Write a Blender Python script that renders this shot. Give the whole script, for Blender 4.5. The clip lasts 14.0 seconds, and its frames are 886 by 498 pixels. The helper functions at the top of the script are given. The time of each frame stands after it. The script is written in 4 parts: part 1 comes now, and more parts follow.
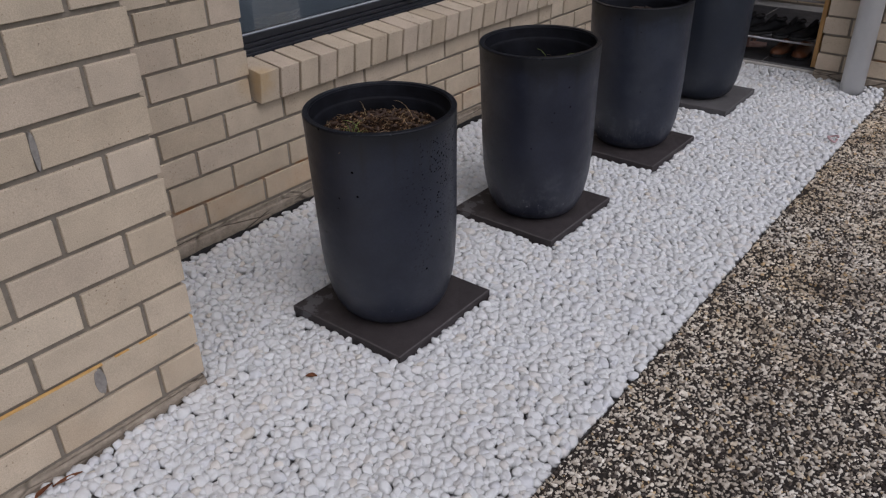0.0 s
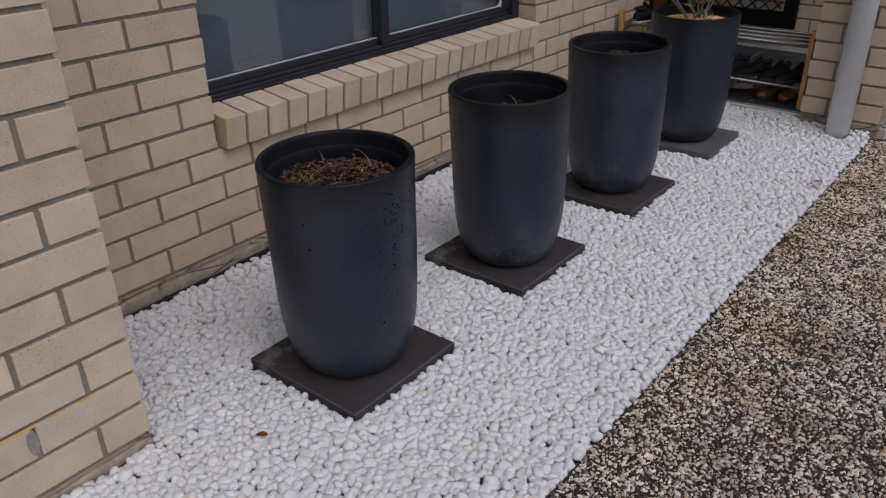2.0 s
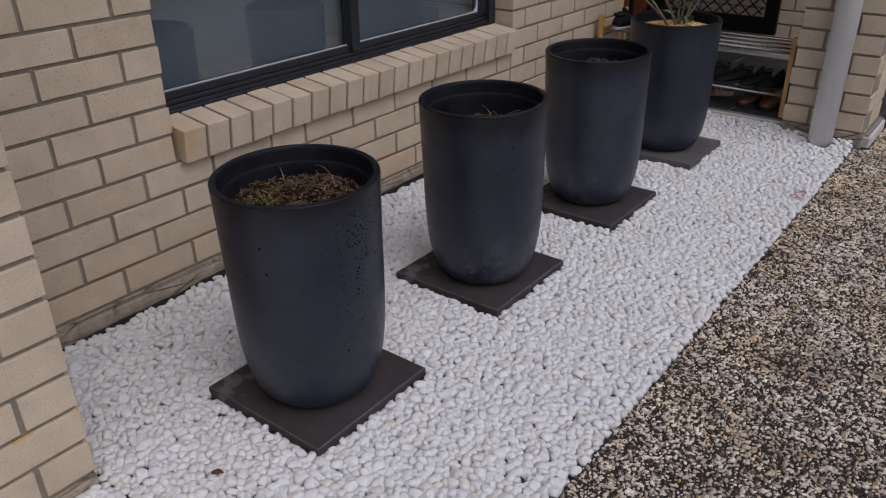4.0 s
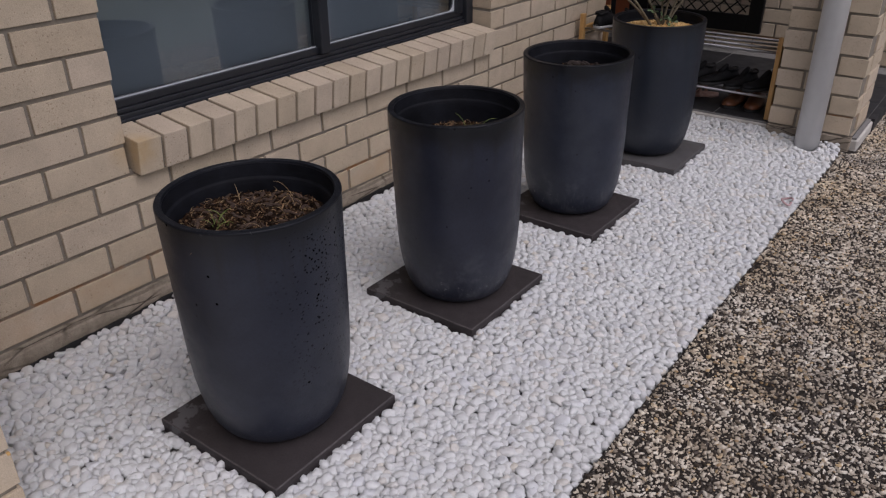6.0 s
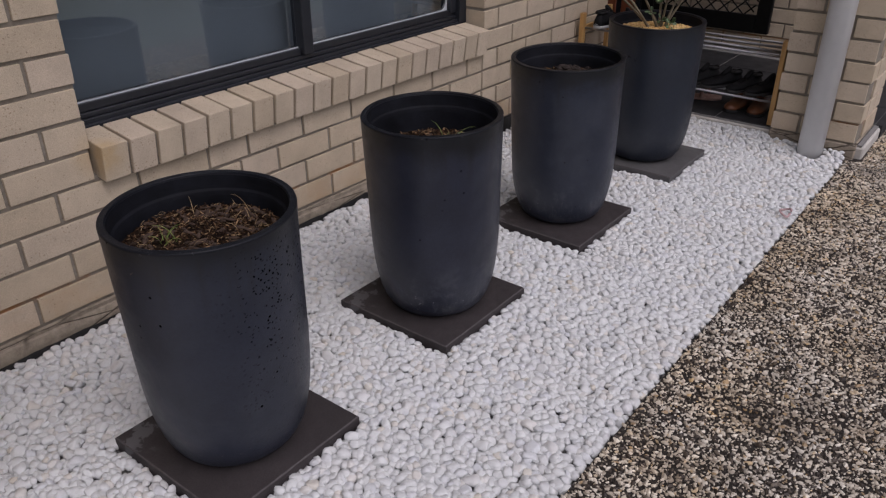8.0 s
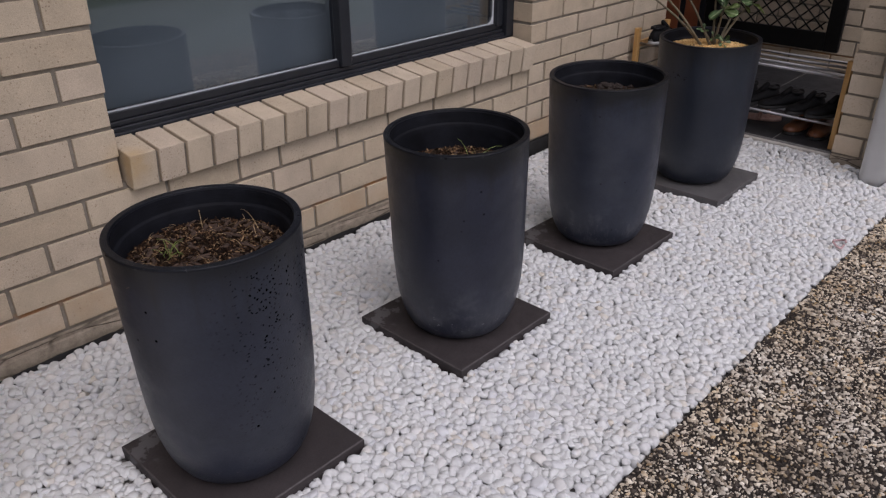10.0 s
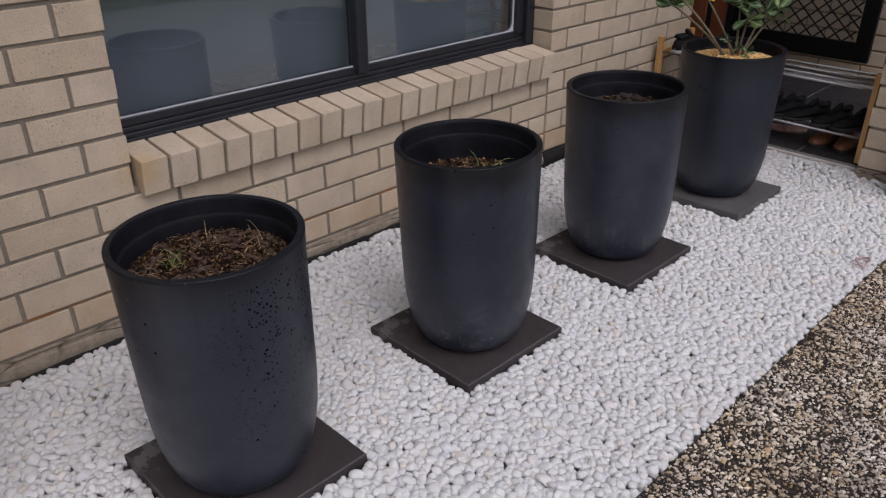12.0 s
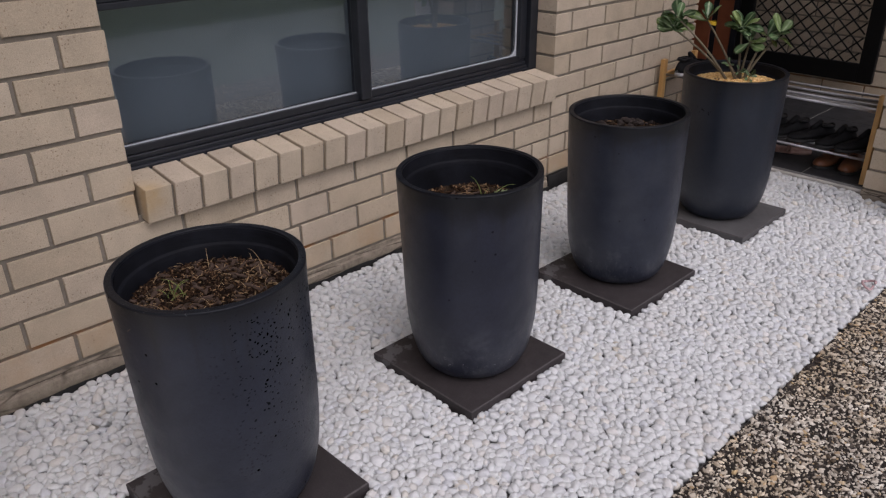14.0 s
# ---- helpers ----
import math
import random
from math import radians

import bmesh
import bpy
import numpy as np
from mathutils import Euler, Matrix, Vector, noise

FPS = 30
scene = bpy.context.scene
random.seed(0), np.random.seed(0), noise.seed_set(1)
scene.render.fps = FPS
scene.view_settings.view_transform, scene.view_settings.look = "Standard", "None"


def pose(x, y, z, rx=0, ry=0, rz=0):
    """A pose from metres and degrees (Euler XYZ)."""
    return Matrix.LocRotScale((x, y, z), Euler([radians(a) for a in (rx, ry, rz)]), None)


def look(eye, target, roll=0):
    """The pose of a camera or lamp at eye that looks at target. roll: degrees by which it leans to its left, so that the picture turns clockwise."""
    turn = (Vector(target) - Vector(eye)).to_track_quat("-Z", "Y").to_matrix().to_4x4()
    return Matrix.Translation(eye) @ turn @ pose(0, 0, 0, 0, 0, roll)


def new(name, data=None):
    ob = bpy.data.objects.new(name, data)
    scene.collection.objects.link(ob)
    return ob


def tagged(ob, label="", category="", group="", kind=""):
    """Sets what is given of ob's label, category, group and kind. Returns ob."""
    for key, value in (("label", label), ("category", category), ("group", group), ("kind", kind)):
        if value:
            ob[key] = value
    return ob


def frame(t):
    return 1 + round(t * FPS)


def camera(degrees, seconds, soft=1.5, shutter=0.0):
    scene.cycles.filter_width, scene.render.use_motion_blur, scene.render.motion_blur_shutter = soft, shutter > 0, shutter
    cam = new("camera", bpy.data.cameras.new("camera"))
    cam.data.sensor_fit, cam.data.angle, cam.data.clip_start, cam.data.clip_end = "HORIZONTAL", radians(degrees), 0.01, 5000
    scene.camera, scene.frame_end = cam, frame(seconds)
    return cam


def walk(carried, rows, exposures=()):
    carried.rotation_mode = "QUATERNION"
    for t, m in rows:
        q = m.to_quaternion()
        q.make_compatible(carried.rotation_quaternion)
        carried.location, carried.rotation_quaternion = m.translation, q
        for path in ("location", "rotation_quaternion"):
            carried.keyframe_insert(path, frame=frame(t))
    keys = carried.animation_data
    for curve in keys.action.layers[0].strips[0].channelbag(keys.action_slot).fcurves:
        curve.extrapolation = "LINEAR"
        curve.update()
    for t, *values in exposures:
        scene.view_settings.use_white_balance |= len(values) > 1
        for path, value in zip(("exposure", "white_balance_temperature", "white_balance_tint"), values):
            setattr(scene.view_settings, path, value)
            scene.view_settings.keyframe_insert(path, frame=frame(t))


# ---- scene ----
# ---------------------------------------------------------------- camera
cam = camera(60.11, 14.0, soft=1.25)
PATH = [
    (0.0, 1.9824, -1.4894, 1.2288, 60.14, 0.85, 38.47),
    (0.5, 1.9910, -1.4375, 1.2319, 60.63, 0.86, 38.62),
    (1.0, 2.0012, -1.3948, 1.2350, 61.39, 0.84, 38.72),
    (1.5, 2.0126, -1.3696, 1.2384, 62.09, 0.75, 38.82),
    (2.0, 2.0227, -1.3582, 1.2425, 62.59, 0.78, 38.84),
    (2.5, 2.0271, -1.3454, 1.2439, 62.84, 0.79, 38.78),
    (3.0, 2.0130, -1.3163, 1.2385, 62.94, 0.67, 38.42),
    (5.5, 1.9340, -1.1372, 1.2283, 62.57, 0.32, 36.66),
    (6.0, 1.9227, -1.1092, 1.2285, 62.41, 0.24, 36.49),
    (6.5, 1.9156, -1.0876, 1.2321, 62.19, 0.17, 36.39),
    (7.0, 1.9200, -1.0573, 1.2282, 62.13, 0.16, 36.40),
    (7.5, 1.9320, -1.0091, 1.2351, 61.96, 0.06, 36.81),
    (10.0, 1.9997, -0.8406, 1.2455, 62.49, 0.18, 43.10),
    (10.5, 1.9980, -0.8186, 1.2490, 62.69, 0.20, 43.87),
    (11.0, 1.9970, -0.8014, 1.2514, 62.84, 0.03, 44.40),
    (11.5, 2.0019, -0.7922, 1.2542, 62.71, -0.06, 44.77),
    (12.0, 2.0020, -0.7882, 1.2586, 62.62, -0.01, 45.20),
    (12.5, 2.0033, -0.7799, 1.2557, 62.60, 0.14, 45.44),
    (13.0, 2.0049, -0.7718, 1.2587, 62.71, 0.41, 45.48),
    (13.5, 2.0056, -0.7701, 1.2659, 63.10, 0.45, 45.57),
    (14.0, 2.0067, -0.7734, 1.2754, 64.08, 0.48, 45.58),
]
EXPOSURES = [(0.0, -0.10, 6120, 18), (0.5, -0.17, 6120, 18), (1.0, -0.15, 6120, 19), (3.0, -0.08, 6170, 20), (8.0, 0.01, 6310, 22), (11.0, 0.15, 6310, 21), (14.0, 0.15, 6340, 21)]
walk(cam, [(t, pose(x, y, z, rx, ry, rz)) for t, x, y, z, rx, ry, rz in PATH],
     exposures=EXPOSURES)

# ---------------------------------------------------------------- light: overcast sky
SUN_ELEVATION, SUN_AZIMUTH = 57.0, 106.0
world = bpy.data.worlds.new("sky")
scene.world = world
world.use_nodes = True
wn = world.node_tree.nodes
sky = wn.new("ShaderNodeTexSky")
sky.sky_type = "NISHITA"
sky.sun_disc = False
sky.sun_elevation, sky.sun_rotation = radians(SUN_ELEVATION), radians(SUN_AZIMUTH)
sky.dust_density, sky.air_density, sky.ozone_density = 4.0, 1.0, 1.0
soft_sky = wn.new("ShaderNodeHueSaturation")
soft_sky.inputs["Saturation"].default_value = 0.25
world.node_tree.links.new(sky.outputs[0], soft_sky.inputs["Color"])
world.node_tree.links.new(soft_sky.outputs[0], wn["Background"].inputs[0])
wn["Background"].inputs[1].default_value = 0.116
sun_data = bpy.data.lights.new("sun", "SUN")
sun_data.energy, sun_data.angle, sun_data.color = 0.6, radians(60), (1.0, 0.97, 0.93)
sun = new("sun", sun_data)
az, el = radians(SUN_AZIMUTH), radians(SUN_ELEVATION)
sun.matrix_world = look((10 * math.sin(az) * math.cos(el), 10 * math.cos(az) * math.cos(el), 10 * math.sin(el)), (0, 0, 0))


# ---------------------------------------------------------------- materials
class Mat:
    """A small builder for procedural node materials."""

    def __init__(self, name, rough=0.6, metal=0.0, spec=0.5):
        self.m = bpy.data.materials.new(name)
        self.m.use_nodes = True
        self.t = self.m.node_tree
        self.b = self.t.nodes["Principled BSDF"]
        self.b.inputs["Roughness"].default_value = rough
        self.b.inputs["Metallic"].default_value = metal
        self.b.inputs["Specular IOR Level"].default_value = spec
        self.co = self.node("ShaderNodeTexCoord").outputs["Object"]
        self.pos = self.node("ShaderNodeNewGeometry").outputs["Position"]

    def node(self, kind):
        return self.t.nodes.new(kind)

    def link(self, a, b):
        self.t.links.new(a, b)

    def noise(self, scale, detail=4.0, rough=0.6, at=None):
        n = self.node("ShaderNodeTexNoise")
        n.inputs["Scale"].default_value, n.inputs["Detail"].default_value, n.inputs["Roughness"].default_value = scale, detail, rough
        self.link(at or self.pos, n.inputs["Vector"])
        return n.outputs[0]

    def cells(self, scale, feature="F1", at=None, rand=1.0):
        n = self.node("ShaderNodeTexVoronoi")
        n.feature = feature
        n.inputs["Scale"].default_value, n.inputs["Randomness"].default_value = scale, rand
        self.link(at or self.pos, n.inputs["Vector"])
        return n

    def ramp(self, fac, *stops):
        n = self.node("ShaderNodeValToRGB")
        e = n.color_ramp.elements
        while len(e) < len(stops):
            e.new(0.5)
        for s, (p, c) in zip(e, stops):
            s.position = p
            s.color = (c, c, c, 1) if isinstance(c, (int, float)) else (*c, 1)
        self.link(fac, n.inputs[0])
        return n.outputs[0]

    def mix(self, fac, a, b, how="MIX"):
        n = self.node("ShaderNodeMix")
        n.data_type, n.blend_type = "RGBA", how
        for v, i in ((fac, 0), (a, 6), (b, 7)):
            if isinstance(v, (int, float)):
                n.inputs[i].default_value = v if i == 0 else (v, v, v, 1)
            elif isinstance(v, tuple):
                n.inputs[i].default_value = (*v, 1)
            else:
                self.link(v, n.inputs[i])
        return n.outputs[2]

    def maths(self, op, a, b=0.0):
        n = self.node("ShaderNodeMath")
        n.operation = op
        for v, i in ((a, 0), (b, 1)):
            if isinstance(v, (int, float)):
                n.inputs[i].default_value = v
            else:
                self.link(v, n.inputs[i])
        return n.outputs[0]

    def axis(self, which, at=None):
        n = self.node("ShaderNodeSeparateXYZ")
        self.link(at or self.pos, n.inputs[0])
        return n.outputs["XYZ".index(which)]

    def own(self):
        return self.node("ShaderNodeObjectInfo").outputs["Random"]

    def island(self):
        return self.node("ShaderNodeNewGeometry").outputs["Random Per Island"]

    def colour(self, c):
        if isinstance(c, tuple):
            self.b.inputs["Base Color"].default_value = (*c, 1)
        else:
            self.link(c, self.b.inputs["Base Color"])
        return self

    def rough(self, r):
        self.link(r, self.b.inputs["Roughness"])
        return self

    def bump(self, height, strength=0.3, dist=0.002):
        n = self.node("ShaderNodeBump")
        n.inputs["Strength"].default_value, n.inputs["Distance"].default_value = strength, dist
        self.link(height, n.inputs["Height"])
        self.link(n.outputs[0], self.b.inputs["Normal"])
        return self


def brick_material(name, joined=False):
    m = Mat(name, 0.85, spec=0.25)
    r = m.island() if joined else m.own()
    base = m.ramp(r, (0.0, (0.512, 0.422, 0.310)), (0.45, (0.562, 0.471, 0.354)), (0.8, (0.542, 0.451, 0.350)), (1.0, (0.602, 0.510, 0.387)))
    cloud = m.ramp(m.noise(9.0, 5.0), (0.3, 0.86), (0.7, 1.08))
    c = m.mix(1.0, base, cloud, "MULTIPLY")
    grain = m.ramp(m.noise(420.0, 3.0, 0.7), (0.3, 0.78), (0.7, 1.10))
    c = m.mix(1.0, c, grain, "MULTIPLY")
    # iron specks and small pits
    wander = m.node("ShaderNodeVectorMath")
    wander.operation = "MULTIPLY_ADD"
    ripple = m.node("ShaderNodeTexNoise")
    ripple.inputs["Scale"].default_value = 160.0
    m.link(m.pos, ripple.inputs["Vector"])
    m.link(ripple.outputs["Color"], wander.inputs[0])
    wander.inputs[1].default_value = (0.008, 0.008, 0.008)
    m.link(m.pos, wander.inputs[2])
    cell = m.cells(125.0, at=wander.outputs[0])
    patchy = m.ramp(m.noise(11.0, 3.0), (0.40, 0.0), (0.58, 1.0))
    speck = m.mix(1.0, m.ramp(cell.outputs["Distance"], (0.16, 1.0), (0.30, 0.0)), patchy, "MULTIPLY")
    rare = m.ramp(m.axis("X", cell.outputs["Color"]), (0.50, 0.0), (0.62, 1.0))
    speck = m.mix(1.0, speck, rare, "MULTIPLY")
    c = m.mix(m.maths("MULTIPLY", speck, 0.80), c, m.mix(m.axis("Y", cell.outputs["Color"]), (0.15, 0.115, 0.085), (0.30, 0.20, 0.12)))
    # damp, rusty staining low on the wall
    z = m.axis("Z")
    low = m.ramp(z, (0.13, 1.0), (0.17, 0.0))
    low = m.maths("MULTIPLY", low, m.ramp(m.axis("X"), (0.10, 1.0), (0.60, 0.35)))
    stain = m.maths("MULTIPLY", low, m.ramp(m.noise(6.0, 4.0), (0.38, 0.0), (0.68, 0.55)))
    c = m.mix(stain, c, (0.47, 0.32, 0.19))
    end = m.node("ShaderNodeVectorMath")
    end.operation = "DISTANCE"
    m.link(m.pos, end.inputs[0])
    end.inputs[1].default_value = (0.04, 0.0, 0.485)
    rust = m.maths("MULTIPLY", m.ramp(end.outputs["Value"], (0.03, 0.5), (0.08, 0.0)), m.ramp(m.noise(22.0, 3.0), (0.25, 0.4), (0.6, 1.0)))
    c = m.mix(rust, c, (0.50, 0.33, 0.13))
    dirt = m.ramp(m.noise(30.0, 6.0, 0.75), (0.55, 0.0), (0.85, 0.35))
    c = m.mix(dirt, c, (0.36, 0.31, 0.26))
    m.colour(c)
    h = m.mix(0.5, m.noise(260.0, 4.0, 0.7), m.noise(60.0, 3.0))
    h = m.mix(speck, h, 0.0)
    return m.bump(h, 0.55, 0.0018).m


def mortar_material():
    m = Mat("mortar", 0.95, spec=0.15)
    c = m.ramp(m.noise(45.0, 6.0, 0.7), (0.25, (0.185, 0.163, 0.132)), (0.75, (0.29, 0.258, 0.212)))
    c = m.mix(m.ramp(m.noise(4.0, 3.0), (0.55, 0.0), (0.8, 0.5)), c, (0.33, 0.32, 0.30))
    # rust that has run along the lowest bed joint
    z = m.axis("Z")
    level = m.maths("MULTIPLY", m.ramp(z, (0.128, 0.0), (0.134, 1.0)), m.ramp(z, (0.155, 1.0), (0.162, 0.0)))
    c = m.mix(m.maths("MULTIPLY", level, m.ramp(m.noise(7.0, 4.0), (0.44, 0.0), (0.60, 0.85))), c, (0.33, 0.15, 0.05))
    m.colour(c)
    return m.bump(m.noise(350.0, 4.0, 0.8), 0.6, 0.002).m


def pebble_material():
    m = Mat("white_pebble", 0.6, spec=0.3)
    base = m.ramp(m.island(), (0.0, (0.578, 0.588, 0.590)), (0.30, (0.626, 0.640, 0.637)), (0.66, (0.612, 0.624, 0.620)), (0.80, (0.578, 0.595, 0.618)), (0.90, (0.622, 0.618, 0.602)),
                  (0.975, (0.615, 0.598, 0.565)), (0.997, (0.60, 0.57, 0.51)), (1.0, (0.55, 0.50, 0.42)))
    c = m.mix(1.0, base, m.ramp(m.noise(70.0, 4.0), (0.3, 0.9), (0.65, 1.03)), "MULTIPLY")
    dust = m.ramp(m.noise(3.5, 4.0), (0.50, 0.0), (0.80, 0.26))
    c = m.mix(dust, c, (0.52, 0.48, 0.43))
    m.colour(c)
    m.b.inputs["Subsurface Weight"].default_value = 0.0
    return m.bump(m.noise(160.0, 4.0, 0.6), 0.18, 0.001).m


def aggregate_material(stones):
    """Exposed aggregate: wet-looking dark cement with small cream, tan and grey stones."""
    m = Mat("aggregate_stone" if stones else "aggregate_cement", 0.55 if stones else 0.8, spec=0.4)
    if stones:
        c = m.ramp(m.island(), (0.0, (0.035, 0.028, 0.024)), (0.26, (0.07, 0.054, 0.042)), (0.34, (0.36, 0.315, 0.255)), (0.62, (0.57, 0.52, 0.44)),
                   (0.90, (0.77, 0.73, 0.65)), (0.975, (0.52, 0.39, 0.22)), (1.0, (0.30, 0.22, 0.14)))
        c = m.mix(m.ramp(m.noise(5.0, 4.0), (0.46, 0.0), (0.68, 0.6)), c, m.mix(1.0, c, (0.38, 0.34, 0.30), "MULTIPLY"))
        c = m.mix(m.ramp(m.noise(3.0, 3.0), (0.60, 0.0), (0.78, 0.35)), c, (0.45, 0.31, 0.15))
        along = m.ramp(m.maths("MULTIPLY", m.axis("Y"), 0.5), (0.0, 0.25), (0.22, 1.0))
        beside = m.ramp(m.maths("SUBTRACT", m.axis("X"), 1.0), (0.45, 1.0), (0.85, 0.45))
        gold = m.maths("MULTIPLY", m.maths("MULTIPLY", along, beside), m.ramp(m.noise(2.6, 4.0), (0.38, 0.0), (0.62, 0.75)))
        c = m.mix(gold, c, m.mix(1.0, c, (1.0, 0.87, 0.66), "MULTIPLY"))
        m.colour(c)
        return m.bump(m.noise(500.0, 3.0), 0.2, 0.0008).m
    cell = m.cells(115.0)
    grey = m.axis("X", cell.outputs["Color"])
    stone = m.ramp(grey, (0.0, (0.05, 0.042, 0.035)), (0.30, (0.07, 0.06, 0.05)), (0.40, (0.36, 0.31, 0.24)), (0.85, (0.58, 0.52, 0.43)), (1.0, (0.70, 0.65, 0.56)))
    gap = m.ramp(cell.outputs["Distance"], (0.38, 1.0), (0.60, 0.0))
    east = m.maths("GREATER_THAN", m.axis("X"), 2.055)
    south, north = m.maths("LESS_THAN", m.axis("Y"), -0.545), m.maths("GREATER_THAN", m.axis("Y"), 3.29)
    far = m.maths("MAXIMUM", east, m.maths("MAXIMUM", south, north))
    c = m.mix(gap, (0.022, 0.017, 0.013), m.mix(far, (0.022, 0.017, 0.013), stone))
    c = m.mix(1.0, c, m.ramp(m.noise(4.0, 4.0), (0.35, 0.7), (0.7, 1.15)), "MULTIPLY")
    m.colour(c)
    return m.bump(gap, 0.6, 0.003).m


def pot_material(name, pits, streaks, low, high):
    """Charcoal fibre-clay, with air holes and chalky marks."""
    m = Mat(name, 0.55, spec=0.35)
    c = m.ramp(m.noise(7.0, 5.0, 0.6, m.co), (0.3, low), (0.7, high))
    c = m.mix(1.0, c, m.ramp(m.noise(140.0, 4.0, 0.7, m.co), (0.3, 0.85), (0.7, 1.15)), "MULTIPLY")
    pale = m.maths("MULTIPLY", m.ramp(m.noise(4.5, 4.0, 0.65, m.co), (0.48, 0.0), (0.72, 0.7)), 0.25 + 0.50 * streaks)
    c = m.mix(pale, c, (0.046, 0.052, 0.066))
    z = m.axis("Z", m.co)
    rub = m.ramp(m.noise(18.0, 5.0, 0.7, m.co), (0.52, 0.0), (0.72, 0.5))
    foot = m.ramp(z, (0.0, 0.7), (0.12, 1.0), (0.2, 0.0))
    c = m.mix(m.maths("MULTIPLY", m.maths("MULTIPLY", rub, foot), streaks), c, (0.10, 0.105, 0.115))
    # thin water marks under the lip
    stretch = m.node("ShaderNodeMapping")
    stretch.inputs["Scale"].default_value = (38, 38, 1.4)
    m.link(m.co, stretch.inputs[0])
    run = m.maths("MULTIPLY", m.ramp(m.noise(1.0, 3.0, 0.6, stretch.outputs[0]), (0.50, 0.0), (0.68, 0.85)), m.ramp(z, (0.42, 0.0), (0.545, 1.0)))
    c = m.mix(run, c, (0.012, 0.012, 0.014))
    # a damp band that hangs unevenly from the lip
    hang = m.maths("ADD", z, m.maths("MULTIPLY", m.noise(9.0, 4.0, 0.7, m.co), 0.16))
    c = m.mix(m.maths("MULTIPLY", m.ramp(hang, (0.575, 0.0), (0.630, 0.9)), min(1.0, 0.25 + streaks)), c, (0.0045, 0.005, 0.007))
    # upright scuffs near the foot
    upright = m.node("ShaderNodeMapping")
    upright.inputs["Scale"].default_value = (90, 90, 12)
    m.link(m.co, upright.inputs[0])
    scuff = m.maths("MULTIPLY", m.ramp(m.noise(1.0, 4.0, 0.7, upright.outputs[0]), (0.52, 0.0), (0.66, 0.6)), m.ramp(z, (0.0, 0.2), (0.03, 1.0), (0.09, 0.5), (0.13, 0.0)))
    c = m.mix(m.maths("MULTIPLY", scuff, streaks), c, (0.085, 0.09, 0.105))
    chalk = m.maths("MULTIPLY", m.ramp(m.noise(60.0, 3.0, 0.8, m.co), (0.64, 0.0), (0.70, 0.8)), m.ramp(z, (0.02, 0.2), (0.07, 1.0), (0.13, 0.0)))
    c = m.mix(m.maths("MULTIPLY", chalk, streaks), c, (0.30, 0.30, 0.30))
    wavy = m.node("ShaderNodeVectorMath")
    wavy.operation = "MULTIPLY_ADD"
    ripple = m.node("ShaderNodeTexNoise")
    ripple.inputs["Scale"].default_value = 120.0
    m.link(m.co, ripple.inputs["Vector"])
    m.link(ripple.outputs["Color"], wavy.inputs[0])
    wavy.inputs[1].default_value = (0.009, 0.009, 0.009)
    m.link(m.co, wavy.inputs[2])
    cell = m.cells(118.0, at=wavy.outputs[0])
    hole = m.ramp(m.maths("SUBTRACT", cell.outputs["Distance"], m.maths("MULTIPLY", m.axis("Z", cell.outputs["Color"]), 0.13)), (0.17, 1.0), (0.25, 0.0))
    keep = m.ramp(m.axis("X", cell.outputs["Color"]), (0.36, 0.0), (0.42, 1.0))
    where = m.ramp(m.noise(8.5, 3.0, 0.6, m.co), (0.62 - 0.25 * pits, 0.0), (0.66 - 0.22 * pits, 1.0))
    side = m.maths("MULTIPLY", m.ramp(m.maths("ADD", m.axis("Y", m.co), 0.5), (0.38, 0.0), (0.47, 1.0)), m.ramp(m.axis("X", m.co), (0.0, 0.0), (0.06, 1.0)))
    band = m.ramp(z, (0.10, 0.25), (0.22, 0.5), (0.40, 1.0), (0.54, 1.0), (0.57, 0.0))
    hole = m.maths("MULTIPLY", m.maths("MULTIPLY", hole, keep), m.maths("MULTIPLY", where, m.maths("MULTIPLY", side, band)))
    few = m.cells(24.0, at=m.co)
    lone = m.maths("MULTIPLY", m.ramp(few.outputs["Distance"], (0.065, min(1.0, pits * 2.5)), (0.09, 0.0)), m.ramp(m.axis("Y", few.outputs["Color"]), (0.40, 0.0), (0.42, 1.0)))
    hole = m.maths("MAXIMUM", hole, lone)
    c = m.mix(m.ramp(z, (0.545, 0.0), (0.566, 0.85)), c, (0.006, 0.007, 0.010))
    # small pale nicks along the lip
    nick = m.maths("MULTIPLY", m.ramp(m.noise(85.0, 4.0, 0.7, m.co), (0.63, 0.0), (0.69, 0.8)), m.maths("MULTIPLY", m.ramp(z, (0.570, 0.0), (0.573, 1.0)), m.ramp(m.noise(11.0, 2.0, 0.5, m.co), (0.46, 0.0), (0.58, 1.0))))
    c = m.mix(nick, c, (0.15, 0.15, 0.16))
    c = m.mix(hole, c, (0.001, 0.001, 0.001))
    lip = m.ramp(z, (0.571, 0.50), (0.575, 0.16))
    m.link(m.mix(hole, lip, 0.0), m.b.inputs["Specular IOR Level"])
    m.colour(c)
    m.rough(m.ramp(m.noise(25.0, 4.0, 0.6, m.co), (0.3, 0.33), (0.7, 0.48)))
    h = m.mix(0.35, m.noise(16.0, 3.0, 0.5, m.co), m.noise(220.0, 4.0, 0.7, m.co))
    return m.bump(m.mix(hole, h, 0.0), 0.4, 0.004).m


